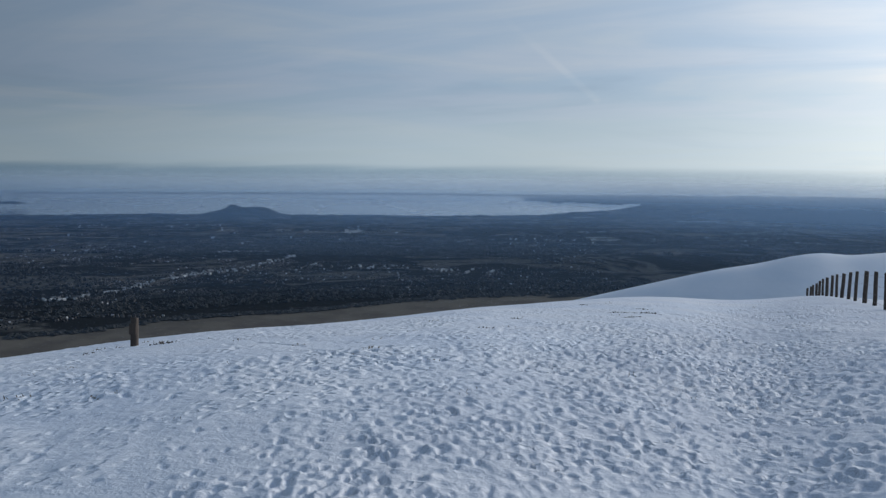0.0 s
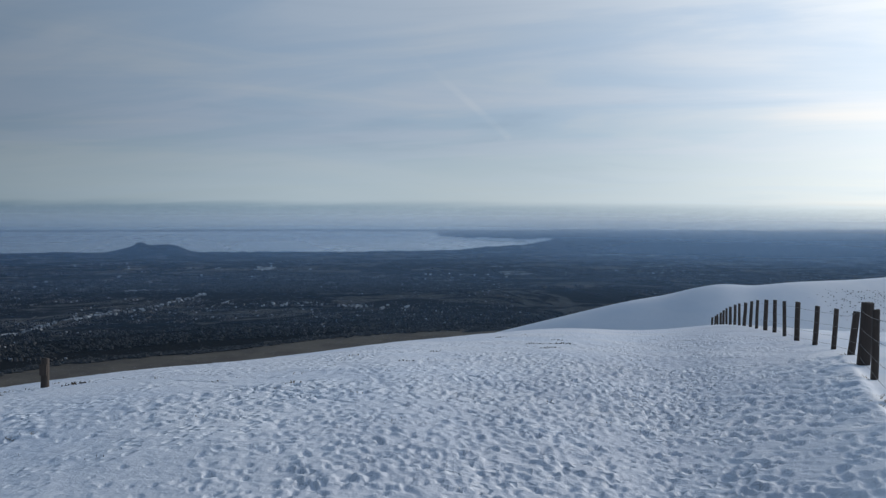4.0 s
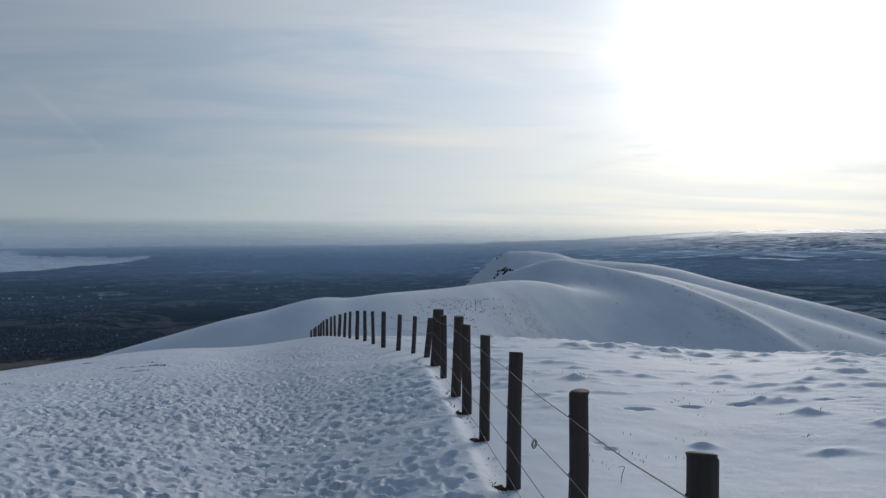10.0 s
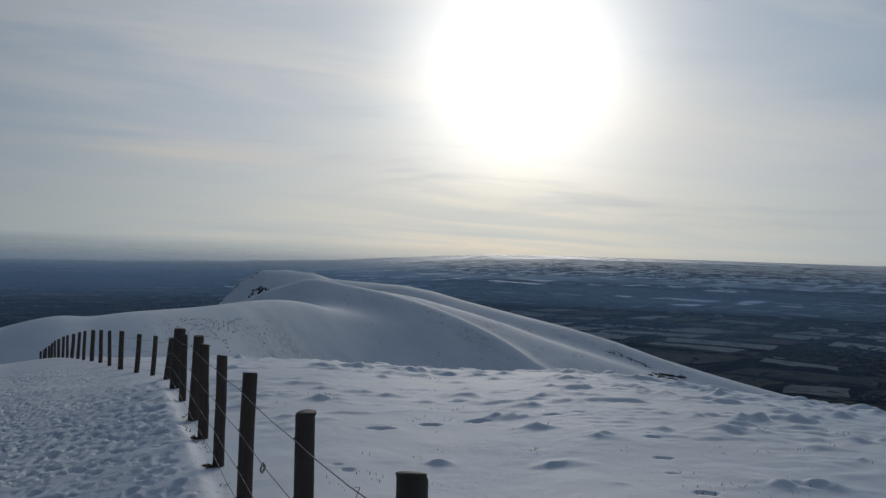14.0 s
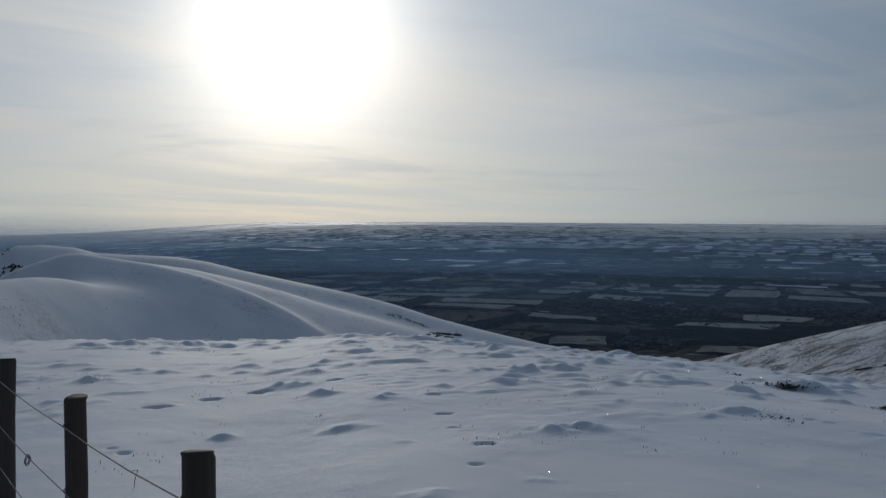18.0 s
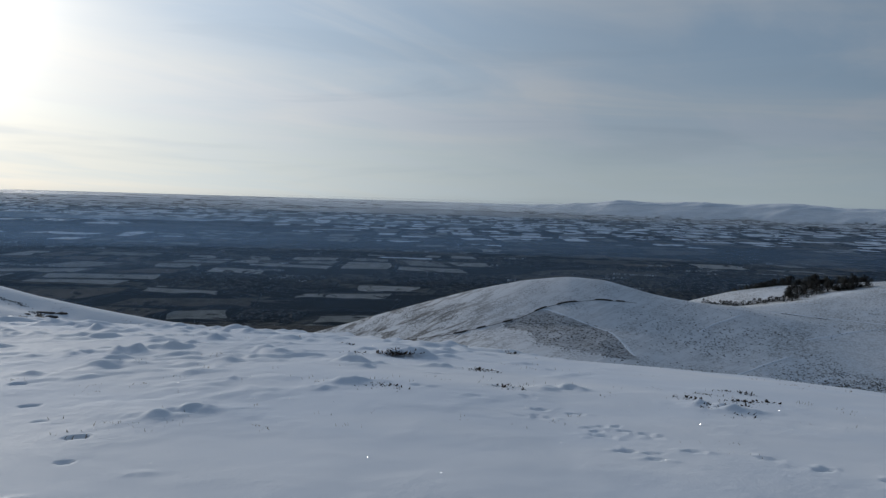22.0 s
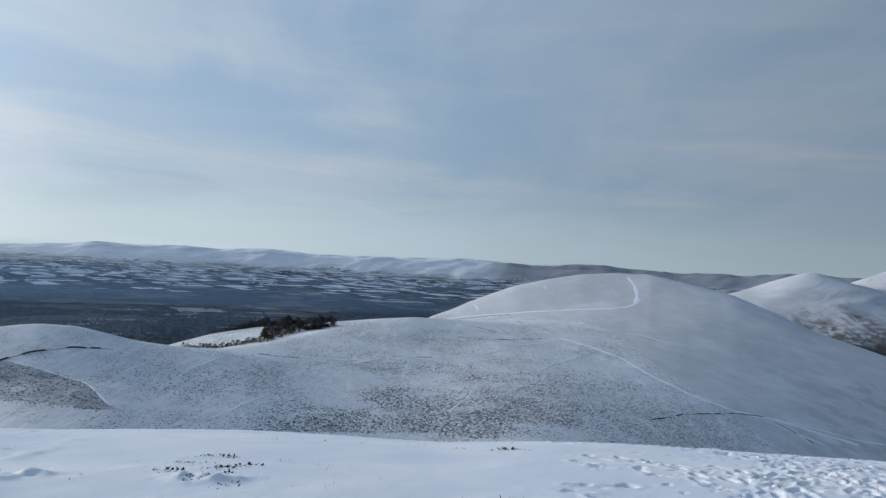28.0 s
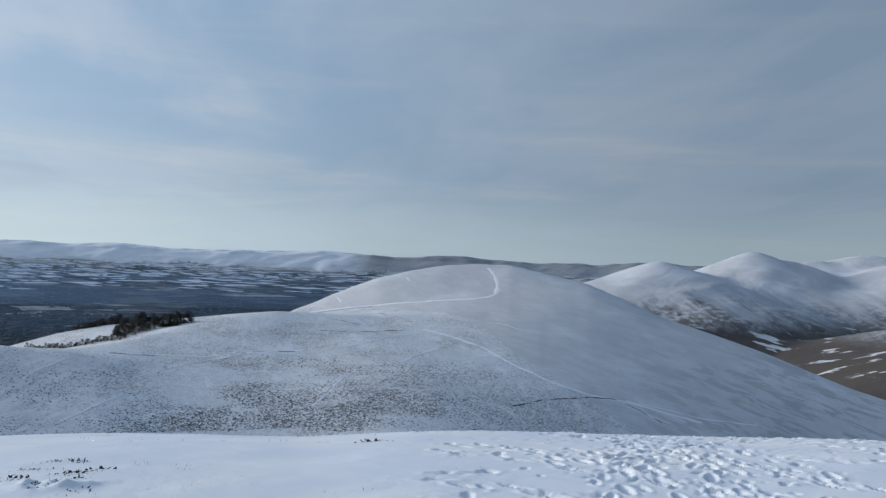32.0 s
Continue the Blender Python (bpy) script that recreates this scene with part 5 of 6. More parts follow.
def lay_fields():
    r = random.Random(83)
    made = {"snow": ([], []), "grass": ([], []), "plough": ([], [])}
    trees, copses = ([], []), ([], [])
    for x0, y0, x1, y1 in patchwork(9, 26.0, 0.12):
        cx, cy = bend(np.array((x0 + x1) / 2), np.array((y0 + y1) / 2))
        cx, cy = float(cx), float(cy)
        d, a = math.hypot(cx, cy), math.degrees(math.atan2(cx, cy))
        if not 2.1 < d < 25 or not -66 < a < 124:
            continue
        south = min(1, max(0, (a - 2) / 22))
        if d < 8 and r.random() < 0.10:
            continue
        far_u = np.linspace(r.uniform(0.01, 0.22), r.uniform(0.74, 0.99), 7)
        far_w = np.linspace(r.uniform(0.01, 0.30), r.uniform(0.66, 0.99), 7)
        gu, gw = np.meshgrid(x0 + (x1 - x0) * far_u, y0 + (y1 - y0) * far_w, indexing="ij")
        slant = r.gauss(0, 0.16)
        px, py = bend(gu + slant * (gw - y0), gw + r.gauss(0, 0.1) * (gu - x0))
        ca, cr = np.degrees(np.arctan2(px, py)), np.interp(np.hypot(px, py) * 1000, *R_OF_D)
        if any(LABEL[column(ca[i, j]), min(NR - 1, int(np.searchsorted(R, cr[i, j])))] in (12, 20, 21) for i, j in ((0, 0), (0, 6), (6, 0), (6, 6), (3, 3))):
            continue
        # share of woods, and of snow, by distance on the southern side
        woody = np.interp(d, [2, 3.4, 5.2, 6.5, 9, 11, 15], [0.62, 0.24, 0.32, 0.56, 0.54, 0.30, 0.16]) * south + (1 - south) * np.interp(d, [3, 6, 12], [0.85, 0.75, 0.6]) * np.interp(a, [-32, -18], [1.0, 0.72])
        if a > 62:
            woody = np.interp(d, [3, 4.6, 5.0, 7.8, 9.2, 12], [0.6, 0.66, 0.72, 0.74, 0.32, 0.14])
        clump = 0.5 + 0.9 * noise.fractal(Vector((cx / 2.1, cy / 2.1, 4.0)), 1.0, 2.0, 3)
        wooded = 0.6 * clump + 0.4 * r.random() < woody
        white = south * np.interp(d, [3, 6, 9, 12, 18], [0.0, 0.06, 0.40, 0.78, 0.92])
        if a > 60:
            white = np.interp(d, [4, 6.5, 8.5, 12], [0.02, 0.14, 0.60, 0.86])
        p_edge = [bend(np.array(u), np.array(w)) for u, w in ((x0, y0), (x1, y0), (x1, y1), (x0, y1))]
        p_edge = [(float(u), float(w)) for u, w in p_edge]
        if d < 19 and (a > 8 or d > 3.2):
            for k in range(4):
                if r.random() < (0.70 if d < 9 else 0.34) * (0.5 if wooded else 1.0):
                    belt(*trees, p_edge[k], p_edge[(k + 1) % 4], r.uniform(4, 12), r.uniform(0.006, 0.03), r)
        if wooded:
            if d < 6.0 and a > 20:
                n = int(150 * (x1 - x0) * (y1 - y0) / 0.15 * np.interp(d, [3, 6], [1, 0.35]))
                qx, qy = bend(np.array([r.uniform(x0, x1) for _ in range(n)]), np.array([r.uniform(y0, y1) for _ in range(n)]))
                for x, y, z, sc in zip(*plan_place(qx, qy)):
                    tree_blob(*copses, x, y, z, sc, r.uniform(4, 9), r.uniform(9, 17), r)
            continue
        if south < 0.3 and r.random() < 0.35:
            continue
        kind = "snow" if r.random() < white else "grass" if r.random() < 0.15 + 0.55 * south else "plough"
        verts, faces = made[kind]
        x, y, z, sc = plan_place(px, py, 1.2)
        b = len(verts)
        verts += list(zip(x.ravel().tolist(), y.ravel().tolist(), z.ravel().tolist()))
        faces += [(b + 7 * i + j, b + 7 * i + j + 1, b + 7 * i + j + 8, b + 7 * i + j + 7) for i in range(6) for j in range(6)]
    # a ragged belt of trees where the moor meets the farmland
    for _ in range(900):
        a = r.uniform(-54, -13)
        e = np.interp(a, [-50, -45.4, -40, -36, -33.4, -29.8, -26, -17, -8], [-9.97, -9.46, -9.25, -9.12, -8.84, -8.5, -8.19, -7.72, -7.2])
        x, y, sc, rr = on_plain(a, plain_dist(a, e + r.gauss(0.03, 0.05)))
        tree_blob(*copses, x, y, land_z(x, y), sc, r.uniform(4, 8), r.uniform(9, 16), r)
    from_lists("fields_snow", *made["snow"], M_F_SNOW, "fields under lying snow on the rising lowland", "fields")
    from_lists("fields_grass", *made["grass"], M_F_GRASS, "pale frosted grass fields between dark hedges", "fields")
    from_lists("fields_plough", *made["plough"], M_F_PLOUGH, "brown ploughed and rough winter fields", "fields")
    from_lists("tree_belts", *trees, M_WOODS, "dark hedges and shelter belts between the fields", "trees")
    from_lists("plantation", *copses, M_WOODS, "dark pine plantations and woods among the fields", "woodland")


lay_fields()

# ---- two wind turbines among the southern fields ----
def turbine(az, el, turn):
    x, y, sc, rr = on_plain(az, plain_dist(az, el))
    ob = tagged(new("wind_turbine"), "small white wind turbine far off among the fields", "wind turbine", "wind turbines")
    ob.matrix_basis = pose(x, y, land_z(x, y), 0, 0, 180 - az)
    bm = bmesh.new()
    tube(bm, [(0, 0, -2 * sc), (0, 0, 14 * sc), (0, 0, 28 * sc)], 0.9 * sc, 8)
    part("tower", bm, M_TRACK, ob)
    bm = bmesh.new()
    tube(bm, [(0, 2.2 * sc, 28 * sc), (0, -1.6 * sc, 28 * sc), (0, -2.6 * sc, 28 * sc)], 0.9 * sc, 8)
    part("nacelle", bm, M_TRACK, ob)
    for k in range(3):
        w = radians(turn + 120 * k)
        bm = bmesh.new()
        tube(bm, [(0, -2.0 * sc, 28 * sc), (7 * sc * math.sin(w), -2.0 * sc, (28 + 7 * math.cos(w)) * sc), (14 * sc * math.sin(w), -2.0 * sc, (28 + 14 * math.cos(w)) * sc)], 0.55 * sc, 5)
        part("blade", bm, M_TRACK, ob)


turbine(59.49, -3.06, 20)
turbine(61.36, -2.94, 70)


# ---- the island in the firth and the corner where sea meets land ----
bm = bmesh.new()
ring = [(-56.5 + 3.7 * q, 15 * math.sin(math.pi * q) ** 0.7 * (0.8 + 0.3 * math.sin(q * 9))) for q in np.linspace(0, 1, 24)]
rows = []
for dr, kh in ((4330, -0.2), (4350, 0.7), (4370, 1.0), (4400, -0.2)):
    rows.append([bm.verts.new((dr * math.sin(radians(a)), dr * math.cos(radians(a)), EYE - dr * math.tan(radians(2.16)) + h * kh)) for a, h in ring])
for lo, hi in zip(rows, rows[1:]):
    for i in range(23):
        bm.faces.new((lo[i], lo[i + 1], hi[i + 1], hi[i]))
tagged(part("island", bm, M_CRAG, None, "", True), "low dark island out in the firth", "island")


# ---- copse on the far shoulder ----
def conifer(seed, height):
    r = random.Random(seed)
    tree = new("pine_tree")
    bm = bmesh.new()
    tube(bm, [(0, 0, -1.0), (0.1, 0, height * 0.35), (0.0, 0.1, height * 0.7), (0.1, 0.1, height * 0.97)], 0.22, 6)
    for k in range(7):
        a, z = r.uniform(0, 6.28), height * r.uniform(0.3, 0.75)
        tube(bm, [(0, 0, z), (1.6 * math.cos(a), 1.6 * math.sin(a), z + 0.5)], 0.07, 4)
    part("trunk", bm, M_BARK, tree)
    bm = bmesh.new()
    for k in range(190):
        q = r.random() ** 0.9
        z = height * (0.14 + 0.86 * q)
        rad = (1 - q) ** 0.6 * height * 0.22 + 0.3
        a, d = r.uniform(0, 6.28), rad * math.sqrt(r.random())
        c = Vector((d * math.cos(a), d * math.sin(a), z))
        out = Vector((math.cos(a), math.sin(a), r.uniform(-0.5, 0.2)))
        side = Vector((-math.sin(a), math.cos(a), r.uniform(-0.3, 0.3)))
        m = r.uniform(0.5, 1.1)
        q1, q2, q3, q4 = (bm.verts.new(c + out * m), bm.verts.new(c + side * m * 0.6), bm.verts.new(c - out * m * 0.4), bm.verts.new(c - side * m * 0.6 + Vector((0, 0, 0.3))))
        bm.faces.new((q1, q2, q3))
        bm.faces.new((q1, q3, q4))
    part("crown", bm, M_TREE, tree)
    return tagged(tree, "dark pine tree in the copse on the snowy shoulder", "tree", "trees of the copse")


pines = [conifer(31, 13.0), conifer(32, 15.5), conifer(33, 11.0)]
spots = []
r_c = random.Random(44)
# behind the brow of the white field, then the wood that comes over it, then the fringe along its foot
for _ in range(130):
    a, d = r_c.uniform(76.8, 84.7), r_c.uniform(930, 985)
    spots.append((a, d, float(np.interp(a, [76.8, 78.9, 81, 84, 84.7], [0.25, 0.52, 0.80, 0.62, 0.35]))))
for _ in range(110):
    a = 80.1 + 4.5 * r_c.random() ** 1.3
    p = sight(a, r_c.uniform(np.interp(a, [80.1, 81, 82.7, 84.6], [-5.3, -5.25, -4.75, -4.35]), np.interp(a, [80, 84.6], [-4.6, -4.25])), 760)
    if p:
        spots.append((a, math.hypot(p[0], p[1]), r_c.uniform(0.35, 0.55)))
for k in range(56):
    q = k / 55
    a = 75.3 + 5.4 * q + r_c.gauss(0, 0.05)
    p = sight(a, np.interp(a, [75.3, 77.4, 79.35, 80.7], [-5.97, -5.94, -5.55, -5.36]) + r_c.gauss(0, 0.03), 760)
    if p:
        spots.append((a, math.hypot(p[0], p[1]), r_c.uniform(0.18, 0.34) + 0.12 * q))
for k, (a, d, small) in enumerate(spots):
    x, y = d * math.sin(radians(a)), d * math.cos(radians(a))
    m = pose(x, y, land_z(x, y) - 0.2, 0, 0, r_c.uniform(0, 360)) @ Matrix.Diagonal((small * 2.0, small * 2.0, small * r_c.uniform(1.0, 1.35), 1))
    src = pines[k % 3]
    if k < 3:
        src.matrix_basis = m
    else:
        copy_thing(src, m)


# ---- tracks and walls on the hills ----
def ribbon(name, text, width, mat, label, category, lift=0.16, wall=0.0):
    """A strip laid on the land along bearings and height angles; wall gives it height."""
    az, el = table(text)
    pts = []
    for k in range(len(az) - 1):
        n = max(2, int(abs(az[k + 1] - az[k]) / 0.12))
        for q in np.linspace(0, 1, n, endpoint=False):
            p = sight(az[k] + (az[k + 1] - az[k]) * q, el[k] + (el[k + 1] - el[k]) * q)
            if p:
                pts.append(Vector(p))
    keep = [pts[0]]
    for p in pts[1:]:
        if (p - keep[-1]).length < 130:
            keep.append(p)
    pts = [sum((keep[min(max(k + j, 0), len(keep) - 1)] for j in (-2, -1, 0, 1, 2)), Vector()) / 5 for k in range(len(keep))]
    bm = bmesh.new()
    rows = []
    for k, p in enumerate(pts):
        t = pts[min(k + 1, len(pts) - 1)] - pts[max(k - 1, 0)]
        side = Vector((-t.y, t.x, 0)).normalized() * width / 2
        p = p + side.normalized() * (2.2 * noise.noise(p * 0.035))
        w = side * (0.75 + 0.7 * noise.noise(p * 0.09))
        if wall:
            prof = [(-1, -1.0), (-0.8, wall), (0.8, wall), (1, -1.0)]
        else:
            prof = [(-1, -0.1), (-0.5, lift), (0.5, lift), (1, -0.1)]
        rows.append([bm.verts.new((p.x + w.x * a, p.y + w.y * a, land_z(p.x + w.x * a, p.y + w.y * a) + h * (1 if not wall else 0.1 + 0.9 * (noise.noise(p * 0.09) > -0.05)))) for a, h in prof])
    for lo, hi in zip(rows, rows[1:]):
        for i in range(3):
            bm.faces.new((lo[i], lo[i + 1], hi[i + 1], hi[i]))
    return tagged(part(name, bm, mat, None, "", True), label, category, "", "structure")


TRACKS = ["103.31,-0.12 103.88,-0.78 104.17,-1.57 103.65,-2.07 102.51,-2.24 100.34,-2.43 97.05,-2.79 93.75,-3.22 91.2,-3.6",
          "99.15,-4.33 101.36,-4.8 103.38,-5.5 104.84,-6.2 107.35,-7.25 110.14,-8.05 113.16,-8.45 117.35,-9.3",
          "95.24,-3.6 95.44,-4.3", "93.52,-2.4 94.04,-3.1", "79.1,-6.2 81.9,-6.33 85.85,-6.44 88.74,-6.1 91.68,-5.98",
          "91.1,-6.14 88.26,-6.2 86.82,-6.45 83.91,-7.0 80.99,-7.82", "65.23,-6.83 67.02,-7.3 68.46,-7.77 69.55,-8.09 70.48,-8.81 71.41,-9.7",
          "111.5,-8.2 113.51,-8.92 115.48,-9.5", "113.16,-8.3 117.03,-9.0 120.67,-9.15",
          "74.89,-7.77 76.07,-7.07 77.58,-6.44",
          "77.21,-10.33 78.72,-9.54 80.48,-8.78",
          "76.59,-6.04 79.53,-6.17 82.80,-6.38",
          "85.55,-6.69 87.24,-6.28 91.17,-5.97",
          "87.29,-7.22 88.59,-7.01 90.11,-6.75",
          "93.40,-5.91 95.62,-5.33 97.85,-4.67",
          "97.72,-6.58 99.05,-6.00 100.51,-5.55",
          "79.69,-5.48 82.51,-4.82 85.85,-4.35 88.42,-3.85",
          "92.25,-9.54 93.63,-8.18 95.25,-6.91",
          "81.98,-10.29 82.98,-9.67", "103.32,-3.79 104.42,-3.8 105.53,-4.11 106.45,-4.27", "91.85,-6.06 93.29,-5.79 94.74,-5.52 96.91,-4.91 99.48,-4.5", "97.55,-6.56 99.18,-5.97 100.27,-5.56 101.18,-5.26", "98.01,-0.96 98.13,-1.21 98.4,-1.46", "94.65,-3.84 95.4,-4.1 95.53,-4.53", "86.19,-6.61 87.57,-6.23 89.7,-6.06 91.85,-5.91", "111.95,-8.27 113.45,-8.84 114.87,-9.55", "112.37,-8.24 114.48,-8.68 116.4,-9.37"]
for k, text in enumerate(TRACKS):
    ribbon("path", text, (9, 7, 4, 4, 4, 3, 3, 3, 3)[k] if k < 9 else 2.6, M_TRACK, "snow-filled hill track crossing the heather", "track")
BANKS = ["92.5,-4.62 94.7,-4.72 98.37,-4.44", "93.2,-3.9 94.3,-4.04 95.23,-4.33", "96.29,-3.44 97.4,-3.57 98.71,-3.95", "96,-2.98 93.75,-3.3 91.4,-3.66", "86.9,-6.36 88.8,-6.08 91.2,-6.05", "79.7,-6.24 82.8,-6.46"]
for text in BANKS:
    ribbon("bank", text, 0.9, M_WALL, "dark heathery bank along a hill track", "bank", 0, 0.3)
ribbon("wall_dyke", "52.44,-9.5 55.85,-9.2 59.42,-8.62 61.78,-8.04 63.5,-7.53 65.23,-6.76 66.64,-6.33 68.79,-6.06 71.34,-6.19", 1.2, M_WALL, "dark drystone wall across the low hill", "wall", 0, 0.8)
ribbon("wall_fold", "105.18,-9.11 107.06,-8.61 108.6,-8.33 110.36,-8.2 111.67,-8.21 113.43,-8.88 114.95,-9.53", 0.8, M_WALL, "dark drystone wall at the foot of the slope", "wall", 0, 0.5)


# ---- crags and rocks ----
def boulder(seed, size, stretch=(1, 1, 1)):
    r = random.Random(seed)
    bm = bmesh.new()
    bmesh.ops.create_icosphere(bm, subdivisions=2, radius=size)
    for v_ in bm.verts:
        n_ = noise.noise(v_.co / size * 1.3 + Vector((seed, 0, 0)))
        v_.co *= 1 + 0.45 * n_ + r.uniform(-0.08, 0.08)
        v_.co = Vector((v_.co.x * stretch[0], v_.co.y * stretch[1], v_.co.z * stretch[2]))
    return bm


CRAG_BANDS = ["5.46,-3.62 6.08,-2.95 6.82,-2.36 7.74,-1.77", "7.23,-3.39 7.45,-2.95 7.97,-2.73", "7.64,-3.24 7.9,-2.95 8.19,-2.8", "7.97,-3.39 8.19,-3.02 8.41,-2.87", "8.93,-2.94 9.15,-2.72 9.37,-2.57"]
for k in range(90):
    band_a, band_e = table(CRAG_BANDS[(0, 1, 2, 3, 4, 4, 1, 0, 2)[k % 9]])
    q = r_c.random() * (len(band_a) - 1)
    a, e = np.interp(q, range(len(band_a)), band_a) + r_c.gauss(0, 0.04), np.interp(q, range(len(band_a)), band_e) + r_c.gauss(0, 0.03)
    p = sight(a, e, 700)
    if p and 900 < math.hypot(p[0], p[1]) < 1250:
        size = r_c.uniform(0.8, 1.9)
        ob = part("crag", boulder(k + 50, size, (0.6, 0.5, 1.7)), M_ROCK)
        ob.matrix_world = pose(p[0], p[1], p[2] - size * 0.3, 0, r_c.uniform(28, 48), 195 + 9 * (k % 5))
        tagged(ob, "dark bare crag showing through the snow", "rock", "crags of the hill")
for k in range(16):
    a, e = 33.4 + r_c.gauss(0.3, 0.55), -7.55 + r_c.gauss(0, 0.14)
    p = sight(a, e, 500)
    if p:
        size = r_c.uniform(1.6, 4.2)
        ob = part("rock", boulder(k + 80, size, (1.7, 0.9, 0.5)), M_ROCK)
        ob.matrix_world = pose(p[0], p[1], p[2] - size * 0.1, 0, 0, r_c.uniform(0, 180))
        tagged(ob, "dark outcrop of rock on the snowy flank", "rock", "rocks of the flank")
v, f = [], []
for k in range(600):
    a, e = 4.6 + r_c.gauss(0, 1.7), -4.7 - abs(r_c.gauss(0, 0.9))
    p = sight(a, e, 200)
    if p:
        tree_blob(v, f, p[0], p[1], p[2] - 0.15, 1.0, r_c.uniform(0.10, 0.25), r_c.uniform(0.12, 0.4), r_c)
from_lists("scree", v, f, M_SPRIG, "scattered dark stones and heather on the knoll", "scree")


# ---- heather standing through the snow on the moor ----
def sprigs(name, seed, count, az_range, el_range, mask, label, lo=0.5, hi=1.2):
    r = random.Random(seed)
    verts, faces = [], []
    made = tries = 0
    while made < count and tries < count * 6:
        tries += 1
        a, e = r.uniform(*az_range), r.uniform(*el_range)
        p = sight(a, e, 250)
        if p is None or not 350 < math.hypot(p[0], p[1]) < 1250:
            continue
        if mask(Vector(p), a, e) < r.random():
            continue
        made += 1
        px, py = p[0] + r.gauss(0, 1.6), p[1] + r.gauss(0, 1.6)
        p = (px, py, land_z(px, py))
        tree_blob(verts, faces, p[0], p[1], p[2] - 0.1, 1.0, r.uniform(0.25, 0.7) * hi, r.uniform(lo, hi), r)
    return from_lists(name, verts, faces, M_SPRIG, label, "heather")


def moor_mask(p, a, e):
    """Dense on the lower middle of the moor, in drifts and bare lanes; thin above the tracks."""
    patch = noise.fractal(p / 60 + Vector((3, 1, 0)), 1.0, 2.0, 3)
    line = noise.noise(Vector((p.x / 16 + p.y / 40, p.y / 50 - p.x / 70, 7)))
    thick = np.interp(a, [70, 79, 84, 98, 104], [0.05, 0.25, 1.0, 1.0, 0.3]) * np.interp(e, [-8.0, -6.6, -5.2], [1, 0.55, 0.15])
    over = e > np.interp(a, [88, 99, 103.4, 107.3, 113], [0.5, -4.3, -5.5, -7.2, -8.4])
    return max(0.0, min(1.0, 0.45 + 1.3 * patch)) * (0.08 if line > 0.36 else 1.0) * thick * (0.05 if over and e < -4.3 else 1.0)


def flank_mask(p, a, e):
    along, across = a * 0.86 + e * 0.51, e * 0.86 - a * 0.51
    n = noise.noise(Vector((along * 0.5, across * 3.4, 1.0))) + 0.45 * noise.noise(Vector((along * 1.2, across * 11.0, 4.0)))
    return max(0.0, min(1.0, -0.05 + 2.6 * n)) * np.interp(a, [56, 63], [1, 0.1])


def crag_mask(p, a, e):
    along, across = a * 0.93 - e * 0.36, e * 0.93 + a * 0.36
    n = noise.noise(Vector((along * 0.5, across * 3.0, 6.0))) + 0.4 * noise.noise(Vector((along * 2.0, across * 9.0, 2.0)))
    return max(0.0, min(1.0, -0.35 + 2.0 * n)) * np.interp(e - np.interp(a, [12, 21, 28, 34, 40, 44], [-2.1, -3.2, -4.7, -6.4, -8.0, -8.5]), [-2.6, -1.4, -0.5, 0.0], [0.1, 0.5, 1.0, 0.6]) * np.interp(a, [16, 30], [0.35, 1.0])


sprigs("crag_heather", 54, 5200, (13, 43), (-8.6, -2.2), crag_mask, "thin grass and heather along the lit ridge", 0.25, 0.7)
sprigs("moor_heather", 51, 13000, (69.5, 108), (-11.0, -5.2), moor_mask, "speckle of dark heather through thin snow", 0.25, 0.8)
sprigs("hill_sprigs", 55, 900, (89, 105), (-4.3, -0.3), moor_mask, "sparse heather on the upper white hill", 0.2, 0.5)
sprigs("flank_heather", 52, 8000, (47, 64), (-9.8, -5.9), flank_mask, "dark heather streaks down the low hill", 0.22, 0.5)
sprigs("block_heather", 53, 800, (62.6, 71.6), (-9.9, -6.9), lambda p, a, e: 1.0 if LABEL[column(a), int(np.searchsorted(R, math.hypot(p.x, p.y)))] == 22 else 0.0, "dense grey heather in a square block", 0.35, 0.8)


EDGE_LINES = ["29.25,-5.74 30.45,-6.09 31.38,-6.35 32.6,-6.74 33.36,-7.26 34.04,-7.54", "33.09,-7.34 33.51,-7.51 34.04,-7.63", "31.94,-7.48 32.46,-7.64", "33.09,-7.86 34.05,-7.93"]
v, f = [], []
for text in EDGE_LINES:
    line_a, line_e = table(text)
    for _ in range(int(95 * (line_a[-1] - line_a[0]))):
        q = r_c.random() * (len(line_a) - 1)
        p = sight(np.interp(q, range(len(line_a)), line_a) + r_c.gauss(0, 0.05), np.interp(q, range(len(line_a)), line_e) + r_c.gauss(0, 0.06), 250)
        if p and noise.noise(Vector(p) * 0.05) > -0.05 and r_c.random() < np.interp(q, [0, len(line_a) - 1], [0.35, 1.0]):
            tree_blob(v, f, p[0], p[1], p[2] - 0.15, 1.0, r_c.uniform(0.3, 0.8), r_c.uniform(0.4, 1.1), r_c)
from_lists("ridge_heather", v, f, M_ROCK, "dark broken heather and stones along the ridge foot", "heather")


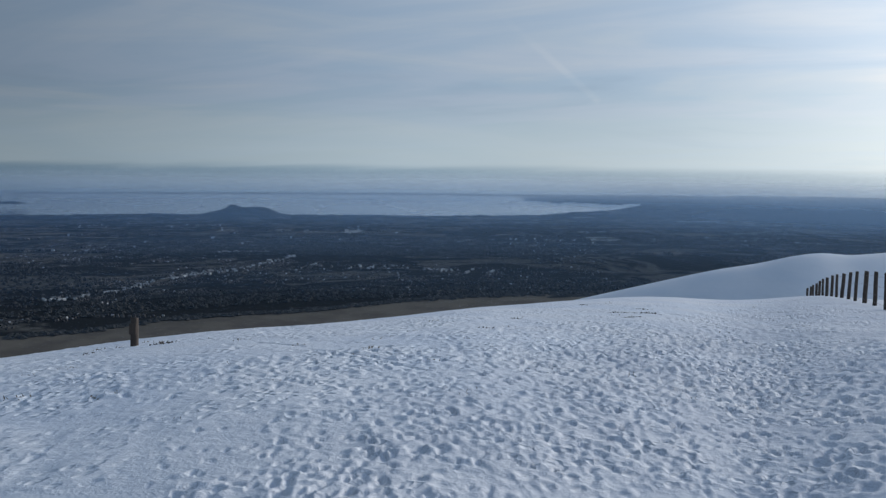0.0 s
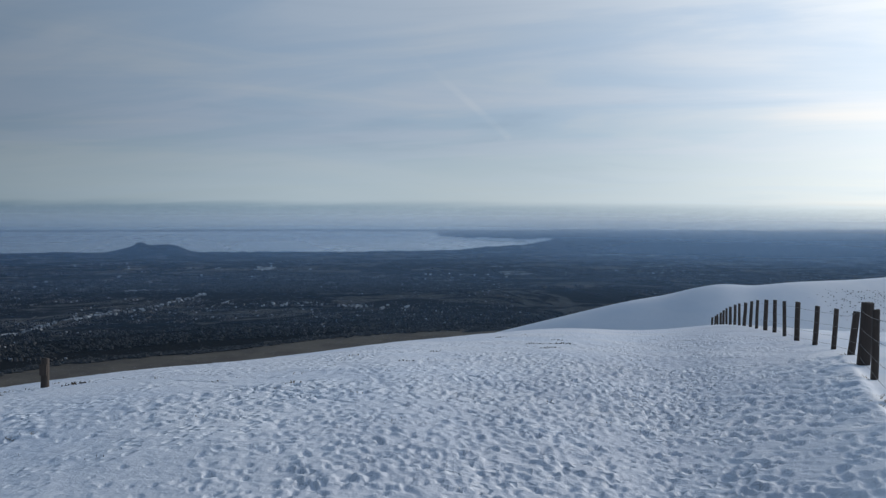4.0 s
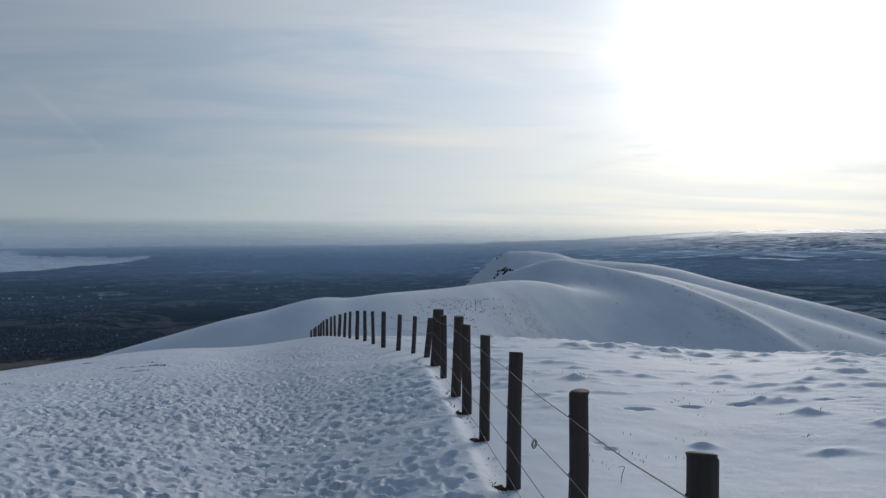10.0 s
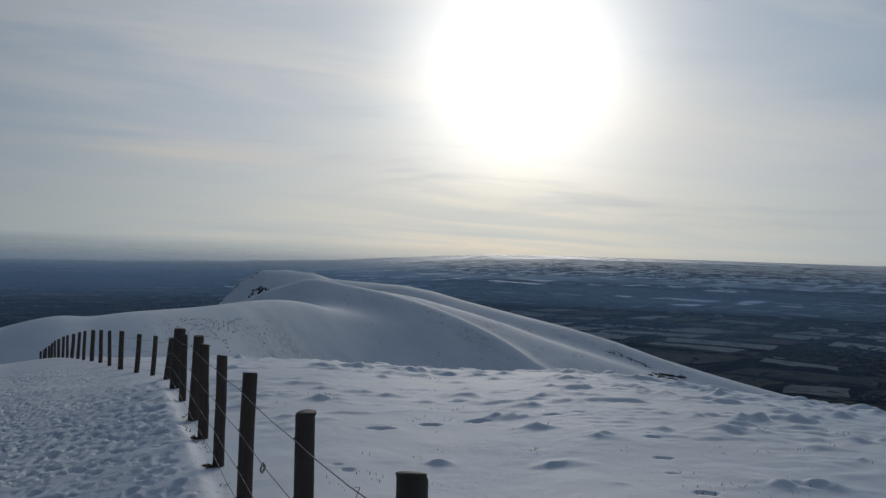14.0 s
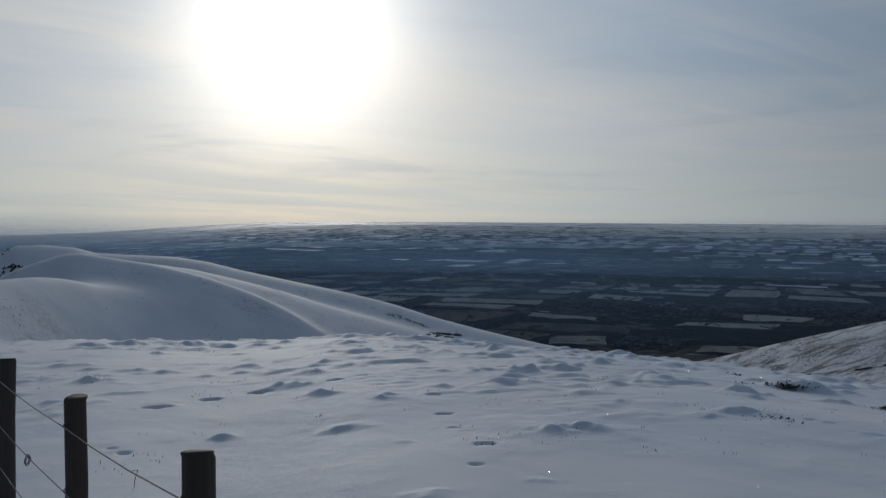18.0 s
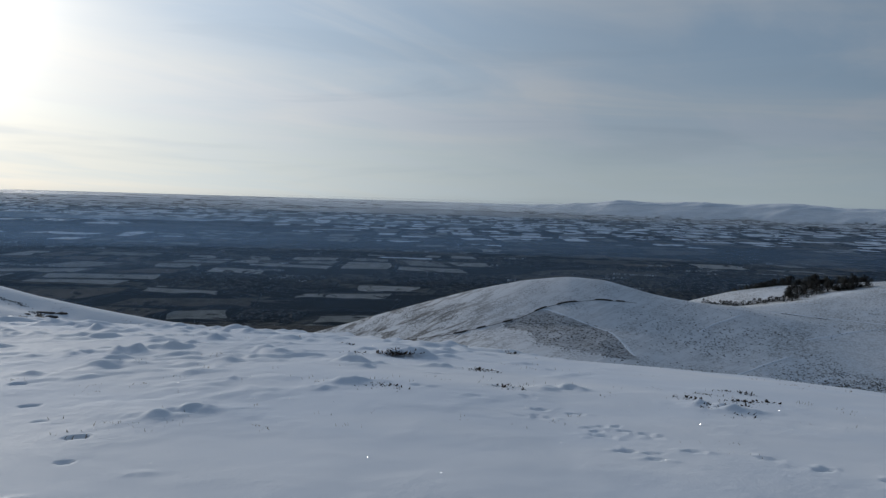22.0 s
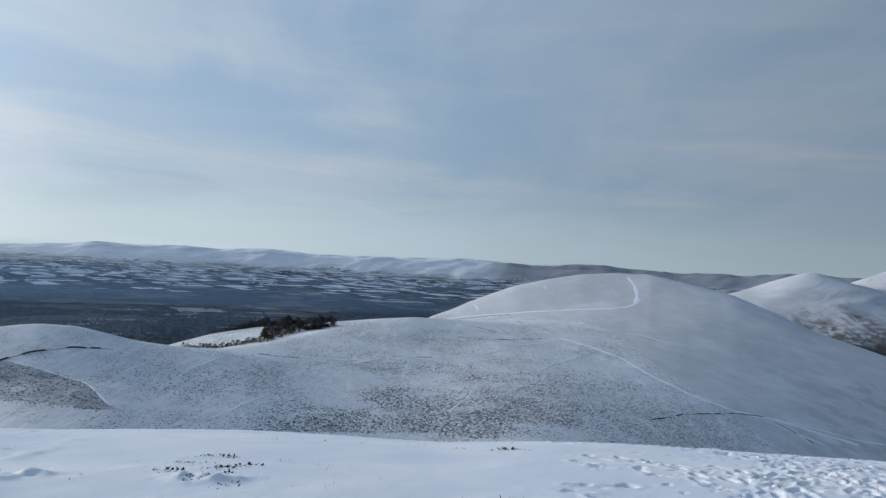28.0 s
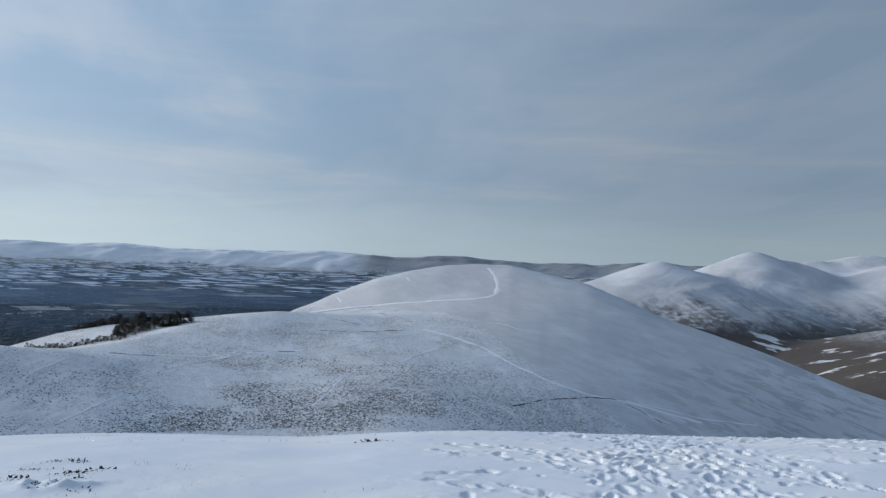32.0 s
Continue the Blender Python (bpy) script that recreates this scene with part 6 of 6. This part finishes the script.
# ---- the near hilltop: stake, tufts, heather ----
x, y, z = place_near(-46.93, -11.0, (-0.39, 0.12))
stake_high = math.hypot(x + 0.39, y - 0.12) * (math.tan(radians(11.07)) - math.tan(radians(9.34)))
stake = tagged(new("marker_stake"), "short weathered wooden stake at the edge of the snow", "stake")
stake.matrix_basis = pose(x, y, z, 0, 2, 20)
part("stake_post", post_mesh(0.055, stake_high, 90, 0.3), M_WOOD, stake, "", True)
bm = bmesh.new()
bmesh.ops.create_cube(bm, size=1.0)
for v_ in bm.verts:
    v_.co = Vector((v_.co.x * 0.10, v_.co.y * 0.03, v_.co.z * 0.16 + 0.62 * stake_high)) + Vector((0, -0.06, 0))
bmesh.ops.bevel(bm, geom=bm.edges[:], offset=0.006, segments=2, affect="EDGES")
part("marker_plate", bm, M_WOOD, stake, "small wooden waymark plate")


def tuft(seed, blades, height, spread, wide=1.0):
    """Dead grass or heather stems standing out of the snow."""
    r = random.Random(seed)
    bm = bmesh.new()
    root = bm.verts.new((0, 0, -0.06))
    for _ in range(blades):
        a, d = r.uniform(0, 6.28), spread * math.sqrt(r.random())
        base = Vector((d * math.cos(a), d * math.sin(a), -0.02))
        lean = Vector((r.gauss(0, 0.9), r.gauss(0, 0.9), 1)).normalized() * height * r.uniform(0.4, 1.0)
        w = Vector((r.uniform(-1, 1), r.uniform(-1, 1), 0)).normalized() * r.uniform(0.003, 0.007) * wide
        mid = base + lean * 0.55
        tip = base + lean + Vector((lean.x, lean.y, -0.1 * height)) * 0.5
        q = [bm.verts.new(c) for c in (base - w, base + w, mid + w * 0.7, mid - w * 0.7, tip)]
        bm.faces.new(q[:4])
        bm.faces.new((q[3], q[2], q[4]))
        bm.faces.new((root, q[0], q[1]))
    return bm


def add_tuft(kind, seed, az, el, blades, height, spread, mat, label, group):
    x, y, z = place_near(az, el, (-0.39, 0.12) if az < -12 else (0.12, -0.02) if az < 50 else (0.38, 0.16))
    ob = part(kind, tuft(seed, blades, height, spread, 2.2 if kind == "heather_clump" else 1.0), mat)
    ob.matrix_world = pose(x, y, z, 0, 0, seed * 37 % 360)
    return tagged(ob, label, "grass" if kind == "grass_tuft" else "heather", group)


GRASS_AT = "-27.85,-9.81 -30.86,-10.89 -33.12,-10.82 -31.95,-11.63 -19,-8.99 -26.07,-9 -48.22,-10.51 -46.04,-10.81 -47.55,-11.05 -36.63,-11.35 -23.08,-10.14 -16.43,-8.36 -8.52,-8.1 -6.07,-9.02 -40.44,-10.93 -48.84,-11.12 32.67,-11.4 36.65,-12.0 36.47,-12.42 39.59,-12.09 41.83,-12.63 46.72,-14.96 35.21,-14.93 38.14,-14.4 43.65,-10.27 25.42,-13.05 27.44,-13.34 30.55,-12.62 94.55,-10.35 96.2,-13.6 -52.85,-12.4 -48.6,-13.83 -31.55,-11.05 -27.82,-9.87 -50.81,-12.14 -53.65,-13.63 -38.36,-13.6 -32.66,-11.96"
for k, (a, e) in enumerate(zip(*table(GRASS_AT))):
    add_tuft("grass_tuft", k + 1, a, e, 22, 0.05, 0.13, M_GRASS, "dead grass blades poking through the snow", "grass tufts in the snow")
GRASS_WEST = "52,-11.4 63.8,-12.3 69.3,-12.6 69.7,-12.8 69,-12.9 73.1,-13.4 75.3,-13.5 74.7,-10.5 64.5,-10.4 58.8,-12.3 81.7,-13.5 100.1,-12.1 101.6,-12.3 102.4,-12.2 77.9,-13.5"
for k, (a, e) in enumerate(zip(*table(GRASS_WEST))):
    add_tuft("grass_tuft", k + 31, a, e, 12, 0.04, 0.10, M_GRASS, "few dead grass stalks in smooth snow", "grass tufts in the snow")
HEATHER_AT = "-15.23,-9.27 -14.65,-9.21 -14.14,-8.94 -13.86,-8.85 -18.08,-8.56 -44.92,-10.98 -49.44,-11.34 53.7,-12.9 54.2,-12.9 54.7,-12.9 60.3,-11.5 60.8,-11.5 61.4,-11.5 55,-10.4 56,-10.2 62.3,-12.7 62.9,-12.6 62.6,-10.1 51.9,-9.8 52.6,-10.5 74.7,-12.6 75.7,-12.9 76.3,-12.9 77.2,-13.4 78,-12.7 75.7,-12.2 77.4,-11.9 78.3,-12.4 77.6,-12.5 79,-12.4 82.2,-10 83.3,-10 96,-11 -14.9,-8.95 -14.2,-8.7 -15.8,-9.0 -22.6,-9.6 -24.5,-10.3"
for k, (a, e) in enumerate(zip(*table(HEATHER_AT))):
    add_tuft("heather_clump", k + 60, a, e, 46 + 22 * (k % 3), 0.045, 0.13 + 0.06 * (k % 3), M_HEATHER, "low dark heather clump half buried in snow", "heather clumps in the snow")
r_g = random.Random(77)
bm = bmesh.new()
for k in range(760):
    a, d = r_g.uniform(8, 96), r_g.uniform(6.2, 17)
    if k < 90:
        a, d = r_g.uniform(-60, -6), r_g.uniform(6, 18)
    x, y = d * math.sin(radians(a)), d * math.cos(radians(a))
    if a > 8 and x < 1.0 or noise.noise(Vector((x / 1.4, y / 1.4, 2))) < 0.12:
        continue
    z = land_z(x, y)
    for _ in range(r_g.randint(3, 9)):
        o = Vector((x + r_g.gauss(0, 0.05), y + r_g.gauss(0, 0.05), z - 0.015))
        t = Vector((r_g.gauss(0, 0.4), r_g.gauss(0, 0.4), 1)).normalized() * r_g.uniform(0.015, 0.05)
        w = Vector((r_g.uniform(-1, 1), r_g.uniform(-1, 1), 0)).normalized() * 0.004
        q = [bm.verts.new(c) for c in (o - w, o + w, o + t)]
        bm.faces.new(q)
tagged(part("grass_stubble", bm, M_GRASS), "thin dead grass stalks showing through the snow crust", "grass", "", "stuff")
# ice crystals that catch the sun on the crust
bm = bmesh.new()
for k in range(420):
    a, d = r_g.uniform(10, 92), r_g.uniform(5.0, 13)
    x, y = d * math.sin(radians(a)), d * math.cos(radians(a))
    if x < 0.9:
        continue
    z = land_z(x, y) + 0.004
    up = (sun_dir + (Vector((0, 0, 1.5)) - Vector((x, y, z))).normalized()).normalized() + Vector((r_g.gauss(0, 0.2), r_g.gauss(0, 0.2), r_g.gauss(0, 0.2)))
    t = up.cross(Vector((r_g.uniform(-1, 1), r_g.uniform(-1, 1), 0.3))).normalized() * r_g.uniform(0.0018, 0.0036)
    w = up.normalized().cross(t)
    bm.faces.new([bm.verts.new(Vector((x, y, z)) + q) for q in (t, w, -t, -w)])
tagged(part("ice_crystals", bm, M_ICE), "tiny glittering ice crystals on the snow crust", "ice", "", "stuff")
# grass at the feet of the near posts
for k, (x, y, top) in enumerate(POSTS[:9]):
    ob = part("grass_tuft", tuft(k + 200, 26, 0.08, 0.10), M_GRASS)
    ob.matrix_world = pose(x - 0.10, y - 0.05, land_z(x - 0.1, y - 0.05), 0, 0, 50 * k)
    tagged(ob, "dead grass clump at the foot of a fence post", "grass", "grass clumps along the fence")
for k in range(30):
    y = 2.6 + 0.27 * k + r_g.uniform(-0.1, 0.1)
    x = 0.57 + r_g.gauss(0, 0.04)
    ob = part("grass_tuft", tuft(k + 240, 14, 0.06, 0.07), M_GRASS)
    ob.matrix_world = pose(x, y, land_z(x, y), 0, 0, 47 * k)
    tagged(ob, "low dead grass along the foot of the fence", "grass", "grass clumps along the fence")
# bare turf scraped up round the near posts
for k, (x, y, top) in enumerate(POSTS[:5]):
    ob = part("turf_clod", boulder(k + 300, 0.038, (1.2, 1.0, 0.6)), M_TURF)
    ob.matrix_world = pose(x - 0.09, y - 0.03, land_z(x - 0.09, y - 0.03), 0, 0, 60 * k)
    tagged(ob, "dark clod of bare turf beside a fence post", "turf", "turf clods along the fence")
# a bare stalk beside the fence
x, y, z = place_near(15.38, -15.92, (-0.196, -0.170), -0.03)
bm = bmesh.new()
tube(bm, [(0, 0, -0.03), (0.01, 0.0, 0.05), (0.035, 0.01, 0.10)], 0.0025, 5)
tube(bm, [(0.035, 0.01, 0.10), (0.0, 0.0, 0.108), (-0.02, -0.01, 0.10)], 0.0018, 4)
stalk = part("bare_stalk", bm, M_HEATHER)
stalk.matrix_world = pose(x, y, z, 0, 0, 10)
tagged(stalk, "thin bare stalk standing out of the snow", "stalk")
